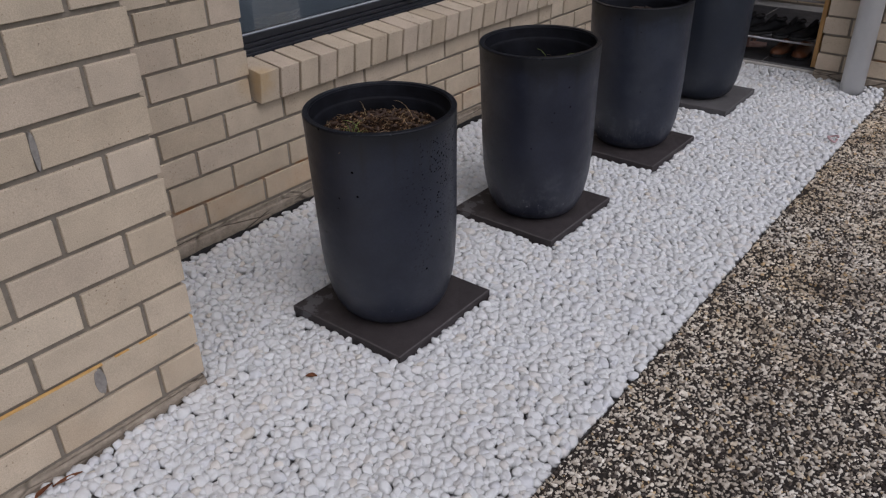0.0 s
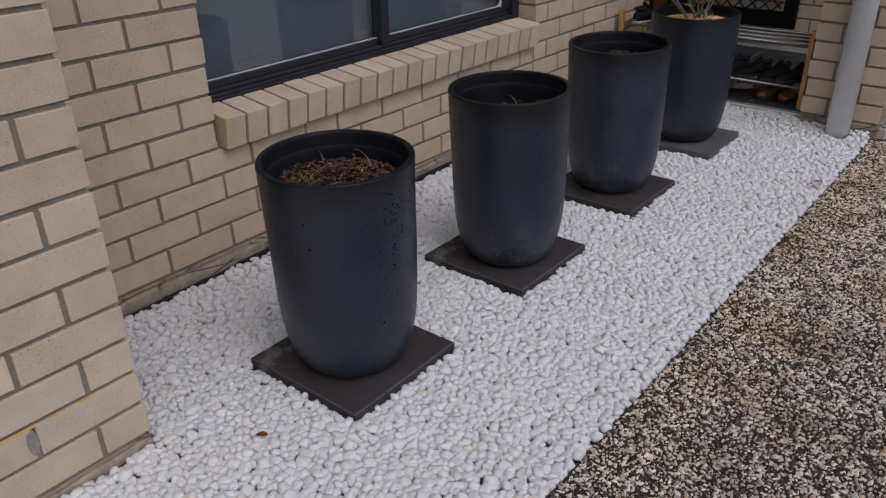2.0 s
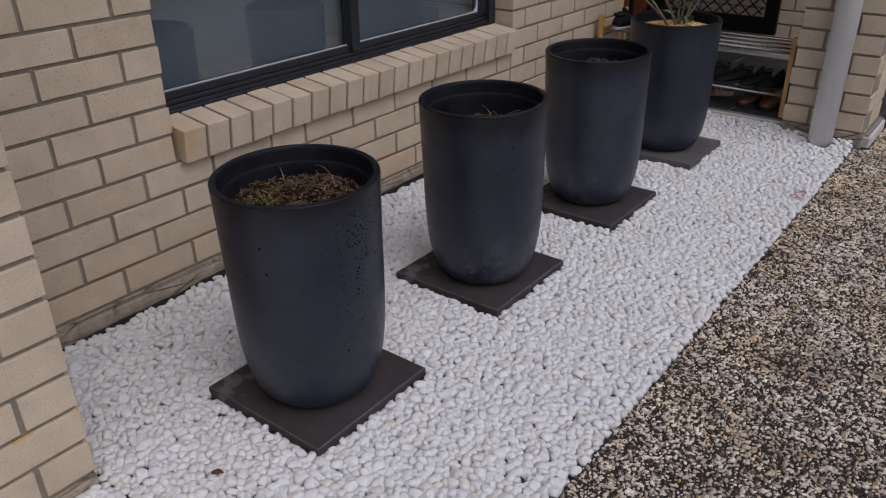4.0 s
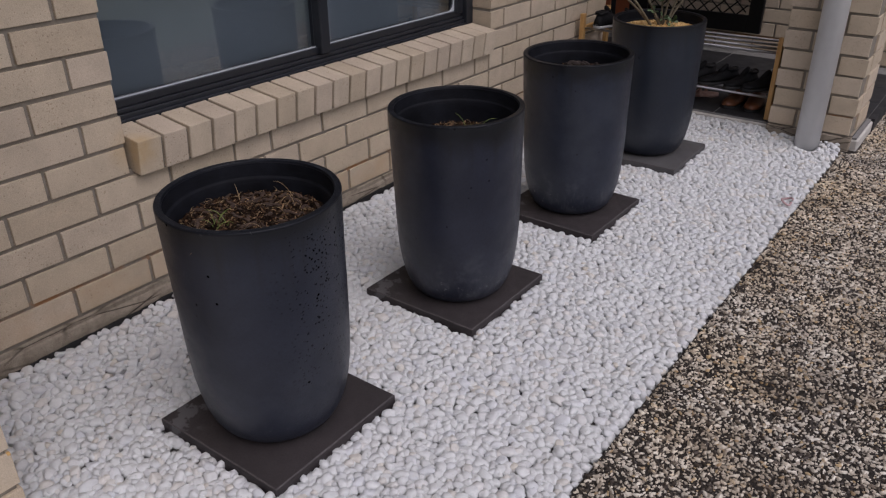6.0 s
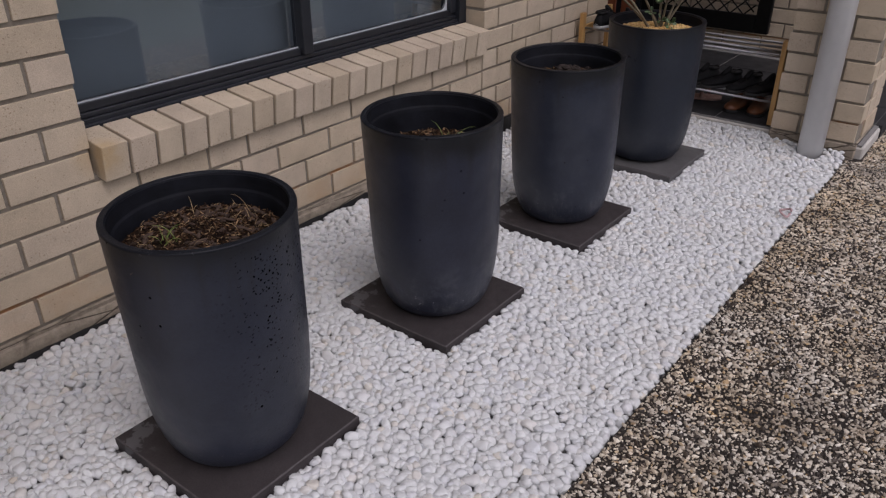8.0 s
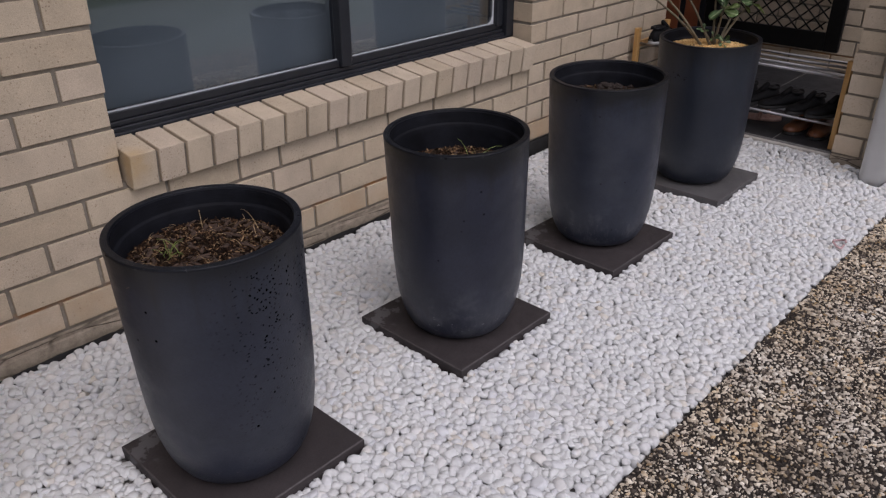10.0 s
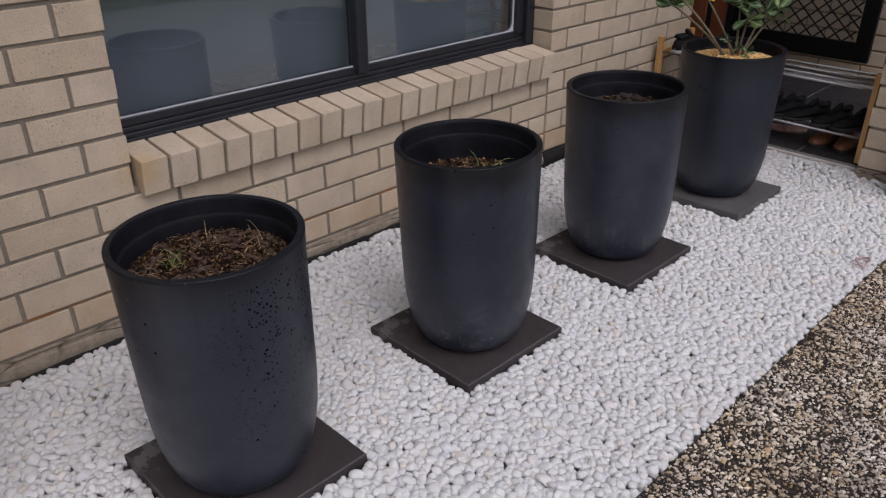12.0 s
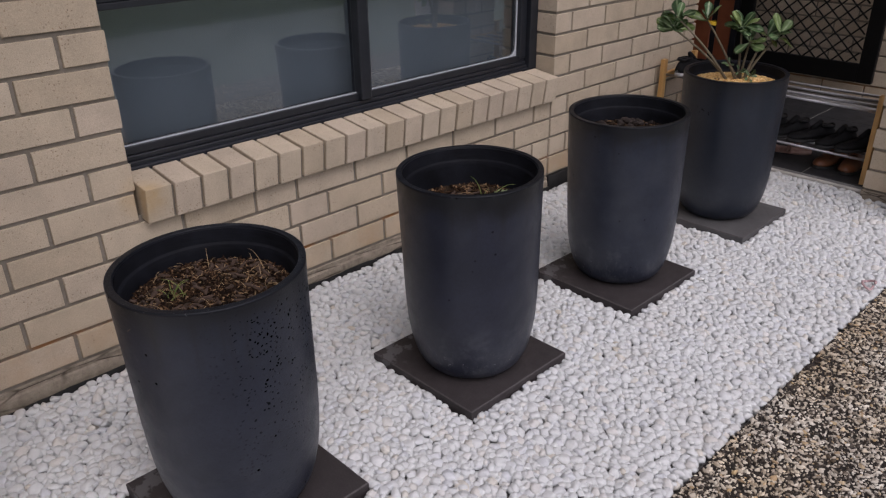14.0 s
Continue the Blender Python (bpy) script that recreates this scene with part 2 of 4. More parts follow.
def slab_material():
    m = Mat("slate_grey_paver", 0.7, spec=0.3)
    c = m.ramp(m.noise(8.0, 5.0, 0.6, m.co), (0.3, (0.031, 0.0265, 0.027)), (0.7, (0.046, 0.039, 0.040)))
    c = m.mix(1.0, c, m.ramp(m.noise(300.0, 3.0, 0.7), (0.3, 0.8), (0.7, 1.2)), "MULTIPLY")
    mark = m.maths("MULTIPLY", m.ramp(m.noise(17.0, 4.0, 0.6, m.co), (0.53, 0.0), (0.57, 0.6)), m.ramp(m.maths("ADD", m.axis("X", m.co), 0.5), (0.36, 1.0), (0.42, 0.0)))
    c = m.mix(mark, c, (0.14, 0.14, 0.145))
    m.colour(c)
    m.rough(m.ramp(m.noise(11.0, 4.0, 0.6, m.co), (0.35, 0.55), (0.7, 0.8)))
    return m.bump(m.noise(400.0, 4.0, 0.7), 0.35, 0.001).m


def plain_material(name, a, b, scale=30.0, rough=0.6, metal=0.0, bump=0.2, spec=0.5):
    m = Mat(name, rough, metal, spec)
    m.colour(m.ramp(m.noise(scale, 5.0, 0.65), (0.3, a), (0.7, b)))
    m.rough(m.ramp(m.noise(scale * 0.6, 3.0), (0.3, max(0.02, rough - 0.08)), (0.7, min(1, rough + 0.08))))
    return m.bump(m.noise(scale * 6, 4.0, 0.7), bump, 0.001).m


def wood_material():
    m = Mat("honey_pine", 0.45)
    stretch = m.node("ShaderNodeMapping")
    stretch.inputs["Scale"].default_value = (60, 60, 4)
    m.link(m.pos, stretch.inputs[0])
    m.colour(m.ramp(m.noise(1.0, 5.0, 0.6, stretch.outputs[0]), (0.3, (0.42, 0.23, 0.075)), (0.7, (0.58, 0.35, 0.13))))
    return m.m


def glass_material():
    m = Mat("tinted_glass", 0.0)
    m.b.inputs["Transmission Weight"].default_value = 1.0
    m.b.inputs["IOR"].default_value = 2.1
    m.colour((0.72, 0.78, 0.82))
    return m.m


def leaf_material():
    m = Mat("waxy_leaf", 0.38, spec=0.5)
    c = m.ramp(m.own(), (0.0, (0.060, 0.125, 0.048)), (0.6, (0.125, 0.215, 0.085)), (1.0, (0.27, 0.36, 0.11)))
    x = m.maths("ABSOLUTE", m.axis("Y", m.co))
    c = m.mix(m.ramp(x, (0.0, 0.8), (0.0018, 0.0)), c, (0.42, 0.50, 0.30))
    m.colour(m.mix(1.0, c, m.ramp(m.noise(60.0, 3.0), (0.3, 0.8), (0.7, 1.2)), "MULTIPLY"))
    return m.bump(m.noise(90.0, 3.0), 0.2, 0.002).m


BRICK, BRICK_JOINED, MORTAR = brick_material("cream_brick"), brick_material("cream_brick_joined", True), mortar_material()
PEBBLE = pebble_material()
STONE, CEMENT = aggregate_material(True), aggregate_material(False)
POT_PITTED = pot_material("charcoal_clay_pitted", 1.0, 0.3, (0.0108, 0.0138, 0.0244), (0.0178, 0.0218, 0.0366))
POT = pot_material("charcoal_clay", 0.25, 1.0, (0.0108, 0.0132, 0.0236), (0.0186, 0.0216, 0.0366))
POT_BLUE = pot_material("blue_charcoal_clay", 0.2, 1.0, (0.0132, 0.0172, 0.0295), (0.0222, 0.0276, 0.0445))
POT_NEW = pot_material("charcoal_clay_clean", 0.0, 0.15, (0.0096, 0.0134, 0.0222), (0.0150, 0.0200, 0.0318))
SLAB = slab_material()
SLAB_PALE = plain_material("grey_paver", (0.060, 0.058, 0.060), (0.095, 0.092, 0.093), 9.0, 0.75)
SLAB_WORN = plain_material("worn_paver_edge", (0.045, 0.039, 0.040), (0.088, 0.078, 0.078), 120.0, 0.75)
CONCRETE = plain_material("concrete", (0.40, 0.38, 0.345), (0.55, 0.53, 0.49), 14.0, 0.9, bump=0.5, spec=0.2)
FOOTING = Mat("mortar_footing", 0.95, spec=0.15)
FLAKE = FOOTING.node("ShaderNodeMapping")
FLAKE.inputs["Scale"].default_value = (6, 5, 26)
FOOTING.link(FOOTING.pos, FLAKE.inputs[0])
WARP = FOOTING.mix(0.12, FLAKE.outputs[0], FOOTING.node("ShaderNodeTexNoise").outputs["Color"])
CRACK = FOOTING.ramp(FOOTING.cells(1.0, "DISTANCE_TO_EDGE", WARP).outputs["Distance"], (0.010, 1.0), (0.045, 0.0))
CRACK = FOOTING.maths("MULTIPLY", CRACK, FOOTING.ramp(FOOTING.noise(5.0, 3.0), (0.42, 0.0), (0.56, 0.85)))
TROWELLED = FOOTING.ramp(FOOTING.noise(30.0, 5.0, 0.65), (0.3, (0.225, 0.190, 0.148)), (0.7, (0.385, 0.328, 0.258)))
FOOTING.colour(FOOTING.mix(CRACK, TROWELLED, (0.045, 0.036, 0.028)))
FOOTING = FOOTING.bump(FOOTING.mix(CRACK, FOOTING.noise(90.0, 5.0, 0.75), 0.0), 0.9, 0.004).m
SOIL_BED = plain_material("bed_soil", (0.20, 0.19, 0.18), (0.32, 0.31, 0.30), 60.0, 0.95)
# inner pot wall, in a darker colour than the outside
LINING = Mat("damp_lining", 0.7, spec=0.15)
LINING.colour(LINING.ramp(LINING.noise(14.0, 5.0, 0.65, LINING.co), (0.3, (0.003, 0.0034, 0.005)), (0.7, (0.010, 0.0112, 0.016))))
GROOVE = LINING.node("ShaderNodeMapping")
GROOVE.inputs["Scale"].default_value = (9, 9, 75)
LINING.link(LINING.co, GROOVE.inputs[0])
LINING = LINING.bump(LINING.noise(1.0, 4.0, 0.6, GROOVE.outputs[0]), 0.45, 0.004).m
MEMBRANE = plain_material("black_membrane", (0.008, 0.008, 0.008), (0.014, 0.014, 0.014), 30.0, 0.6)
SMEAR = plain_material("grey_cement_smear", (0.20, 0.185, 0.17), (0.31, 0.29, 0.265), 90.0, 0.95, bump=0.6, spec=0.15)
CHALK = plain_material("orange_chalk", (0.52, 0.30, 0.09), (0.62, 0.40, 0.16), 60.0, 0.95)
SOIL = plain_material("potting_soil", (0.018, 0.012, 0.008), (0.055, 0.036, 0.022), 60.0, 0.95, bump=0.9, spec=0.1)
MULCH = Mat("dry_mulch", 0.9, spec=0.1)
MULCH.colour(MULCH.ramp(MULCH.island(), (0.0, (0.006, 0.004, 0.003)), (0.5, (0.020, 0.011, 0.007)), (0.82, (0.07, 0.038, 0.02)), (1.0, (0.28, 0.18, 0.10))))
MULCH = MULCH.m
CLOD = plain_material("soil_lump", (0.012, 0.009, 0.008), (0.045, 0.033, 0.028), 70.0, 0.8, bump=0.9, spec=0.25)
BARK = plain_material("reddish_bark", (0.020, 0.012, 0.008), (0.085, 0.050, 0.032), 160.0, 0.85)
STRAW = plain_material("dry_grass", (0.22, 0.14, 0.065), (0.52, 0.38, 0.21), 40.0, 0.8)
SEEDLING = plain_material("pale_seedling", (0.20, 0.26, 0.12), (0.34, 0.40, 0.22), 60.0, 0.6)
GREEN_BLADE = plain_material("weed_grass", (0.10, 0.16, 0.03), (0.24, 0.30, 0.07), 40.0, 0.6)
SAND = Mat("tan_gravel", 0.8, spec=0.2)
SAND.colour(SAND.ramp(SAND.island(), (0.0, (0.50, 0.29, 0.10)), (0.5, (0.72, 0.47, 0.19)), (1.0, (0.86, 0.63, 0.32))))
SAND = SAND.m
FRAME = plain_material("charcoal_aluminium", (0.011, 0.013, 0.018), (0.018, 0.021, 0.027), 20.0, 0.42, bump=0.05)
SEAL = plain_material("pale_glazing_strip", (0.42, 0.45, 0.48), (0.52, 0.55, 0.58), 12.0, 0.6)
VEIL = plain_material("blue_grey_blind", (0.235, 0.27, 0.305), (0.275, 0.31, 0.345), 5.0, 0.9)
GLASS = glass_material()
PIPE = plain_material("grey_pvc", (0.66, 0.66, 0.66), (0.73, 0.73, 0.73), 9.0, 0.5, bump=0.06)
TILE = plain_material("dark_slate_tile", (0.016, 0.016, 0.018), (0.034, 0.034, 0.037), 16.0, 0.6, bump=0.3, spec=0.3)
GROUT = plain_material("tile_grout", (0.16, 0.155, 0.15), (0.24, 0.235, 0.225), 60.0, 0.95)
WOOD = wood_material()
STEEL = plain_material("brushed_steel", (0.30, 0.30, 0.31), (0.40, 0.40, 0.41), 50.0, 0.48, 1.0, 0.05)
BLACK_METAL = plain_material("black_powder_coat", (0.003, 0.003, 0.003), (0.006, 0.006, 0.006), 40.0, 0.5, bump=0.1, spec=0.2)
TIMBER_DOOR = plain_material("stained_timber_door", (0.22, 0.065, 0.030), (0.34, 0.11, 0.05), 8.0, 0.4)
BLACK_SHOE = plain_material("black_leather", (0.003, 0.003, 0.004), (0.008, 0.008, 0.009), 40.0, 0.68, bump=0.5, spec=0.2)
TAN_SHOE = plain_material("tan_leather", (0.14, 0.052, 0.024), (0.20, 0.078, 0.034), 30.0, 0.42)
SOLE = plain_material("black_rubber", (0.012, 0.012, 0.012), (0.025, 0.025, 0.025), 40.0, 0.8)
SOLE_WHITE = plain_material("white_rubber", (0.36, 0.36, 0.36), (0.48, 0.48, 0.48), 40.0, 0.7)
SANDAL = plain_material("dusky_sandal", (0.25, 0.13, 0.10), (0.42, 0.28, 0.24), 40.0, 0.7)
LEAF = leaf_material()
LEAF_YELLOW = plain_material("yellow_leaf", (0.60, 0.38, 0.02), (0.72, 0.50, 0.04), 30.0, 0.5)
STEM = plain_material("grey_brown_stem", (0.115, 0.095, 0.060), (0.21, 0.175, 0.115), 40.0, 0.7, bump=0.5)
PINK = plain_material("faded_pink_rubber", (0.40, 0.26, 0.26), (0.52, 0.37, 0.37), 40.0, 0.5)
DEAD_LEAF = plain_material("dead_leaf", (0.16, 0.055, 0.025), (0.27, 0.11, 0.045), 60.0, 0.8)
LAWN = plain_material("lawn", (0.055, 0.075, 0.034), (0.095, 0.118, 0.056), 3.0, 0.95, bump=0.8, spec=0.1)
DRIVE = plain_material("driveway_concrete", (0.105, 0.128, 0.098), (0.142, 0.165, 0.130), 2.0, 0.9)
PAINT = plain_material("white_soffit_paint", (0.68, 0.67, 0.65), (0.76, 0.75, 0.73), 4.0, 0.7)


# ---------------------------------------------------------------- building helpers
def mesh_of(bm, name, smooth=False):
    me = bpy.data.meshes.new(name)
    bm.normal_update()
    bm.to_mesh(me)
    bm.free()
    if smooth:
        me.polygons.foreach_set("use_smooth", [True] * len(me.polygons))
    return me


def part(name, bm, material, parent=None, label="", smooth=False):
    """Links a bmesh or mesh as one object, under a thing or part where one is given."""
    me = mesh_of(bm, name, smooth) if isinstance(bm, bmesh.types.BMesh) else bm
    if not me.materials:
        me.materials.append(material)
    ob = new(name, me)
    if parent is not None:
        ob.parent = parent
    return tagged(ob, label)


def box(x0, x1, y0, y1, z0, z1, bevel=0.0, segments=1, bm=None):
    bm = bm or bmesh.new()
    made = bmesh.ops.create_cube(bm, size=1.0)["verts"]
    for v in made:
        v.co = Vector((x0 + (v.co.x + 0.5) * (x1 - x0), y0 + (v.co.y + 0.5) * (y1 - y0), z0 + (v.co.z + 0.5) * (z1 - z0)))
    if bevel:
        edges = list({e for v in made for e in v.link_edges})
        bmesh.ops.bevel(bm, geom=edges, offset=bevel, segments=segments, affect="EDGES", profile=0.6)
    return bm


def rod(a, b, r0, r1=None, sides=12, bm=None, caps=True):
    bm = bm or bmesh.new()
    a, b = Vector(a), Vector(b)
    m = Matrix.Translation((a + b) / 2) @ (b - a).to_track_quat("Z", "Y").to_matrix().to_4x4()
    bmesh.ops.create_cone(bm, cap_ends=caps, segments=sides, radius1=r0, radius2=r0 if r1 is None else r1, depth=(b - a).length, matrix=m)
    return bm


def tube(points, radii, sides=8, bm=None):
    """A tapering tube along a line of points."""
    bm = bm or bmesh.new()
    pts = [Vector(p) for p in points]
    rings = []
    for i, p in enumerate(pts):
        d = (pts[min(i + 1, len(pts) - 1)] - pts[max(i - 1, 0)]).normalized()
        u = d.orthogonal().normalized()
        if rings:
            u = (last_u - d * last_u.dot(d)).normalized()
        last_u = u
        w = d.cross(u)
        rings.append([bm.verts.new(p + (u * math.cos(k * math.tau / sides) + w * math.sin(k * math.tau / sides)) * radii[i]) for k in range(sides)])
    for r, s in zip(rings, rings[1:]):
        for k in range(sides):
            bm.faces.new((r[k], r[(k + 1) % sides], s[(k + 1) % sides], s[k]))
    bm.faces.new(rings[0][::-1])
    bm.faces.new(rings[-1])
    return bm


def lathe(profile, sides=96, wobble=0.0, close=True):
    bm = bmesh.new()
    rings = []
    for i, (r, z) in enumerate(profile):
        ring = []
        for k in range(sides):
            a = k * math.tau / sides
            q = r + wobble * noise.noise((math.cos(a) * 1.5, math.sin(a) * 1.5, z * 5))
            ring.append(bm.verts.new((q * math.cos(a), q * math.sin(a), z)))
        rings.append(ring)
    for a, b in zip(rings, rings[1:]):
        for k in range(sides):
            bm.faces.new((a[k], a[(k + 1) % sides], b[(k + 1) % sides], b[k]))
    if close:
        bm.faces.new(rings[0][::-1])
        bm.faces.new(rings[-1])
    return bm


def empty(name, x=0.0, y=0.0, z=0.0, rz=0.0):
    ob = new(name)
    ob.empty_display_size = 0.1
    ob.matrix_basis = pose(x, y, z, 0, 0, rz)
    return ob


def cloud_mesh(name, verts, faces, places, material, smooth=True):
    """One mesh of many copies of a small form: places is a list of 4 x 4 arrays."""
    verts, faces, places = np.array(verts), np.array(faces), np.array(places)
    n, k = len(places), len(verts)
    h = np.concatenate([verts, np.ones((k, 1))], 1)
    co = np.einsum("nij,kj->nki", places[:, :3, :], h).reshape(-1, 3)
    idx = (faces[None] + (np.arange(n) * k)[:, None, None]).reshape(-1)
    side = faces.shape[1]
    me = bpy.data.meshes.new(name)
    me.vertices.add(n * k)
    me.vertices.foreach_set("co", co.ravel())
    me.loops.add(len(idx))
    me.loops.foreach_set("vertex_index", idx)
    me.polygons.add(n * len(faces))
    me.polygons.foreach_set("loop_start", np.arange(0, len(idx), side))
    me.polygons.foreach_set("loop_total", np.full(n * len(faces), side))
    me.polygons.foreach_set("use_smooth", np.full(n * len(faces), smooth))
    me.update(calc_edges=True)
    me.materials.append(material)
    return me


def ball(level, lump=0.0, seed=0):
    bm = bmesh.new()
    bmesh.ops.create_icosphere(bm, subdivisions=level, radius=1.0)
    if lump:
        for v in bm.verts:
            v.co *= 1 + lump * noise.noise(v.co * 1.1 + Vector((seed * 7.3, seed * 3.1, seed)))
    out = [tuple(v.co) for v in bm.verts], [tuple(v.index for v in f.verts) for f in bm.faces]
    bm.free()
    return out


def turned(place, scale, angles):
    return np.array(Matrix.LocRotScale(place, Euler(angles), scale))


# ---------------------------------------------------------------- setting: ground
GRAVEL_EDGE, PATH_EDGE, DRIVE_EDGE = 1.42, 2.5, 4.85
tagged(part("ground", box(-150, 150, -150, 150, -0.5, -0.05), LAWN), "green lawn around the house and driveway", "lawn", kind="structure")
tagged(part("path", box(GRAVEL_EDGE, PATH_EDGE, -9, 12, -0.2, 0.002), CEMENT), "dark exposed aggregate concrete path with cream stones", "path", kind="structure")
tagged(part("driveway", box(PATH_EDGE + 0.004, DRIVE_EDGE, -9, 12, -0.2, -0.01), DRIVE), "plain grey concrete driveway beyond the path", "driveway", kind="structure")
tagged(part("garden_bed", box(-0.004, GRAVEL_EDGE - 0.004, -2.6, 2.64, -0.2, -0.024), SOIL_BED), "earth bed under the white pebbles", "garden bed", kind="structure")

# ---------------------------------------------------------------- setting: brick walls
COURSE, FIRST = 0.0884, 0.063
BRICK_H, JOINT = 0.0765, 0.0115
FACE_DEPTH = 0.10
brick_meshes = {}


def brick_mesh(length, height=BRICK_H, depth=FACE_DEPTH):
    key = (round(length, 3), round(height, 3), round(depth, 3))
    if key not in brick_meshes:
        bm = box(-length / 2, length / 2, -depth, 0, 0, height, 0.0014)
        for v in bm.verts:
            v.co += Vector((noise.noise(v.co * 31), noise.noise(v.co * 37 + Vector((5, 0, 0))), noise.noise(v.co * 29 + Vector((0, 9, 0))))) * 0.0011
        brick_meshes[key] = mesh_of(bm, "brick")
        brick_meshes[key].materials.append(BRICK)
    return brick_meshes[key]


def brick_courses(owner, origin, along, out, spans, top_parts, top, pitch=0.2415):
    """Running-bond courses on a wall face. spans(k, z) gives the stretches (a, b, first joint) of course k; lower courses are parts, the rest one mesh."""
    rng = random.Random(owner.name)
    along, out = Vector(along), Vector(out)
    turn = Matrix((along, out, (0, 0, 1))).transposed().to_4x4()
    rest = bmesh.new()
    k = 0
    while FIRST + k * COURSE < top:
        z = FIRST + k * COURSE
        for a, b, joint in spans(k, z):
            s = joint - pitch * math.ceil((joint - a) / pitch)
            while s < b:
                l, r = max(s + JOINT / 2, a), min(s + pitch - JOINT / 2, b)
                s += pitch
                if r - l < 0.025:
                    continue
                m = Matrix.Translation(Vector(origin) + along * (l + r) / 2 + Vector((0, 0, z)) + out * rng.uniform(-0.0012, 0.0012)) @ turn @ pose(
                    0, 0, rng.uniform(-0.001, 0.001), rng.uniform(-0.3, 0.3), rng.uniform(-0.25, 0.25), rng.uniform(-0.25, 0.25))
                if z < top_parts:
                    ob = new("brick", brick_mesh(round(r - l, 3)))
                    ob.parent = owner
                    ob.matrix_basis = m
                else:
                    made = bmesh.ops.create_cube(rest, size=1.0)["verts"]
                    for v in made:
                        v.co = m @ Vector((v.co.x * (r - l), (v.co.y - 0.5) * FACE_DEPTH, (v.co.z + 0.5) * BRICK_H))
        k += 1
    if len(rest.verts):
        tagged(part("brick_courses", rest, BRICK_JOINED, owner), kind="stuff")
    else:
        rest.free()


def rough_footing(x, y0, y1, top):
    """A hand-trowelled cement fillet along the foot of a wall that faces +x."""
    bm = bmesh.new()
    rows = []
    n = int((y1 - y0) / 0.012)
    for i in range(n + 1):
        y = y0 + (y1 - y0) * i / n
        a, b_ = noise.noise((y * 5, x, 1.0)), noise.noise((y * 31, x, 7.0))
        step_ = 0.008 if noise.noise((y * 2.3, 4.0, x)) > 0.05 else 0.0
        rows.append([bm.verts.new(p) for p in ((x + 0.008 + 0.003 * b_, y, -0.12), (x + 0.007 + 0.003 * a, y, 0.012 + 0.004 * b_), (x + 0.005 + 0.002 * b_, y, top * 0.55 + 0.006 * a),
                                               (x + 0.001 + 0.001 * a, y, top * 0.6 + 0.006 * a + 0.003), (x + 0.001 + 0.002 * b_ + step_ * 0.4, y, top - 0.004 + 0.003 * a), (x - 0.02, y, top), (x - 0.15, y, top), (x - 0.15, y, -0.12))])
    for p, q in zip(rows, rows[1:]):
        for k in range(8):
            bm.faces.new((p[k], q[k], q[(k + 1) % 8], p[(k + 1) % 8]))
    bm.faces.new(rows[0])
    bm.faces.new(rows[-1][::-1])
    bmesh.ops.recalc_face_normals(bm, faces=bm.faces)
    return bm


WALL_TOP, WINDOW_HEAD = 2.70, 1.68
WIN_L, WIN_R, SILL_BACK = 0.0, 1.845, 0.50
WALL_END, STEP_Y, FRONT_X = 3.03, -0.705, 0.59
REC = 0.0078
SLAB_FRONT = 2.645
core = bmesh.new()
box(-0.24, -REC, STEP_Y, WALL_END - REC, -0.2, 0.425, bm=core)
box(-0.24, -REC, STEP_Y, WIN_L - REC, 0.425, WALL_TOP, bm=core)
box(-0.24, -REC, WIN_R + REC, WALL_END - REC, 0.425, WALL_TOP, bm=core)
box(-0.24, -REC, WIN_L - REC, WIN_R + REC, WINDOW_HEAD, WALL_TOP, bm=core)
wall_main = tagged(part("wall_main", core, MORTAR), "cream brick house wall with grey mortar joints", "wall", kind="structure")
CONTROL = 1.838


def main_spans(k, z):
    left = -0.005 if k % 2 == 0 else -0.124
    middle = 0.635 if k % 2 == 0 else 0.514
    right = 2.073 if k % 2 == 0 else 1.956
    if z < 0.41:
        return [(STEP_Y + 0.004, left + 2 * 0.2415 - JOINT / 2, left), (left + 2 * 0.2415 + JOINT / 2, middle - JOINT / 2, middle - 0.2415),
                (middle + JOINT / 2, CONTROL - 0.006, middle), (CONTROL + 0.006, WALL_END, right)]
    if z < WINDOW_HEAD - 0.02:
        return [(STEP_Y + 0.004, WIN_L - 0.004, left), (WIN_R, WALL_END, right)]
    return [(STEP_Y + 0.004, WALL_END, left)]


brick_courses(wall_main, (0, 0, 0), (0, 1, 0), (1, 0, 0), main_spans, 1.12, WALL_TOP - 0.08)
tagged(part("footing", rough_footing(-0.002, STEP_Y, CONTROL, 0.053), FOOTING, wall_main), "rough cement footing under the bricks")
tagged(part("damp_course", box(-0.2, 0.006, CONTROL + 0.003, SLAB_FRONT - 0.01, -0.2, 0.054, 0.003), MEMBRANE, wall_main), "black damp-proof membrane under the bricks")
# the weed mat under the pebbles, turned up a little along the wall
mat_bm = bmesh.new()
mat_rows = []
for k in range(121):
    y = STEP_Y + 0.01 + (CONTROL - STEP_Y - 0.02) * k / 120
    z = -0.006 + 0.018 * min(1.0, max(0.0, (y + 0.70) / 1.1)) + 0.007 * noise.noise((y * 5, 0.3, 0)) + 0.004 * noise.noise((y * 31, 1.7, 0))
    x = 0.021 + 0.004 * noise.noise((y * 9, 4.1, 0))
    mat_rows.append([mat_bm.verts.new(p) for p in ((x + 0.030, y, -0.045), (x + 0.004, y, -0.012), (x, y, z), (x - 0.003, y, z), (x - 0.003, y, -0.045))])
for p, q in zip(mat_rows, mat_rows[1:]):
    for k in range(4):
        mat_bm.faces.new((p[k], q[k], q[k + 1], p[k + 1]))
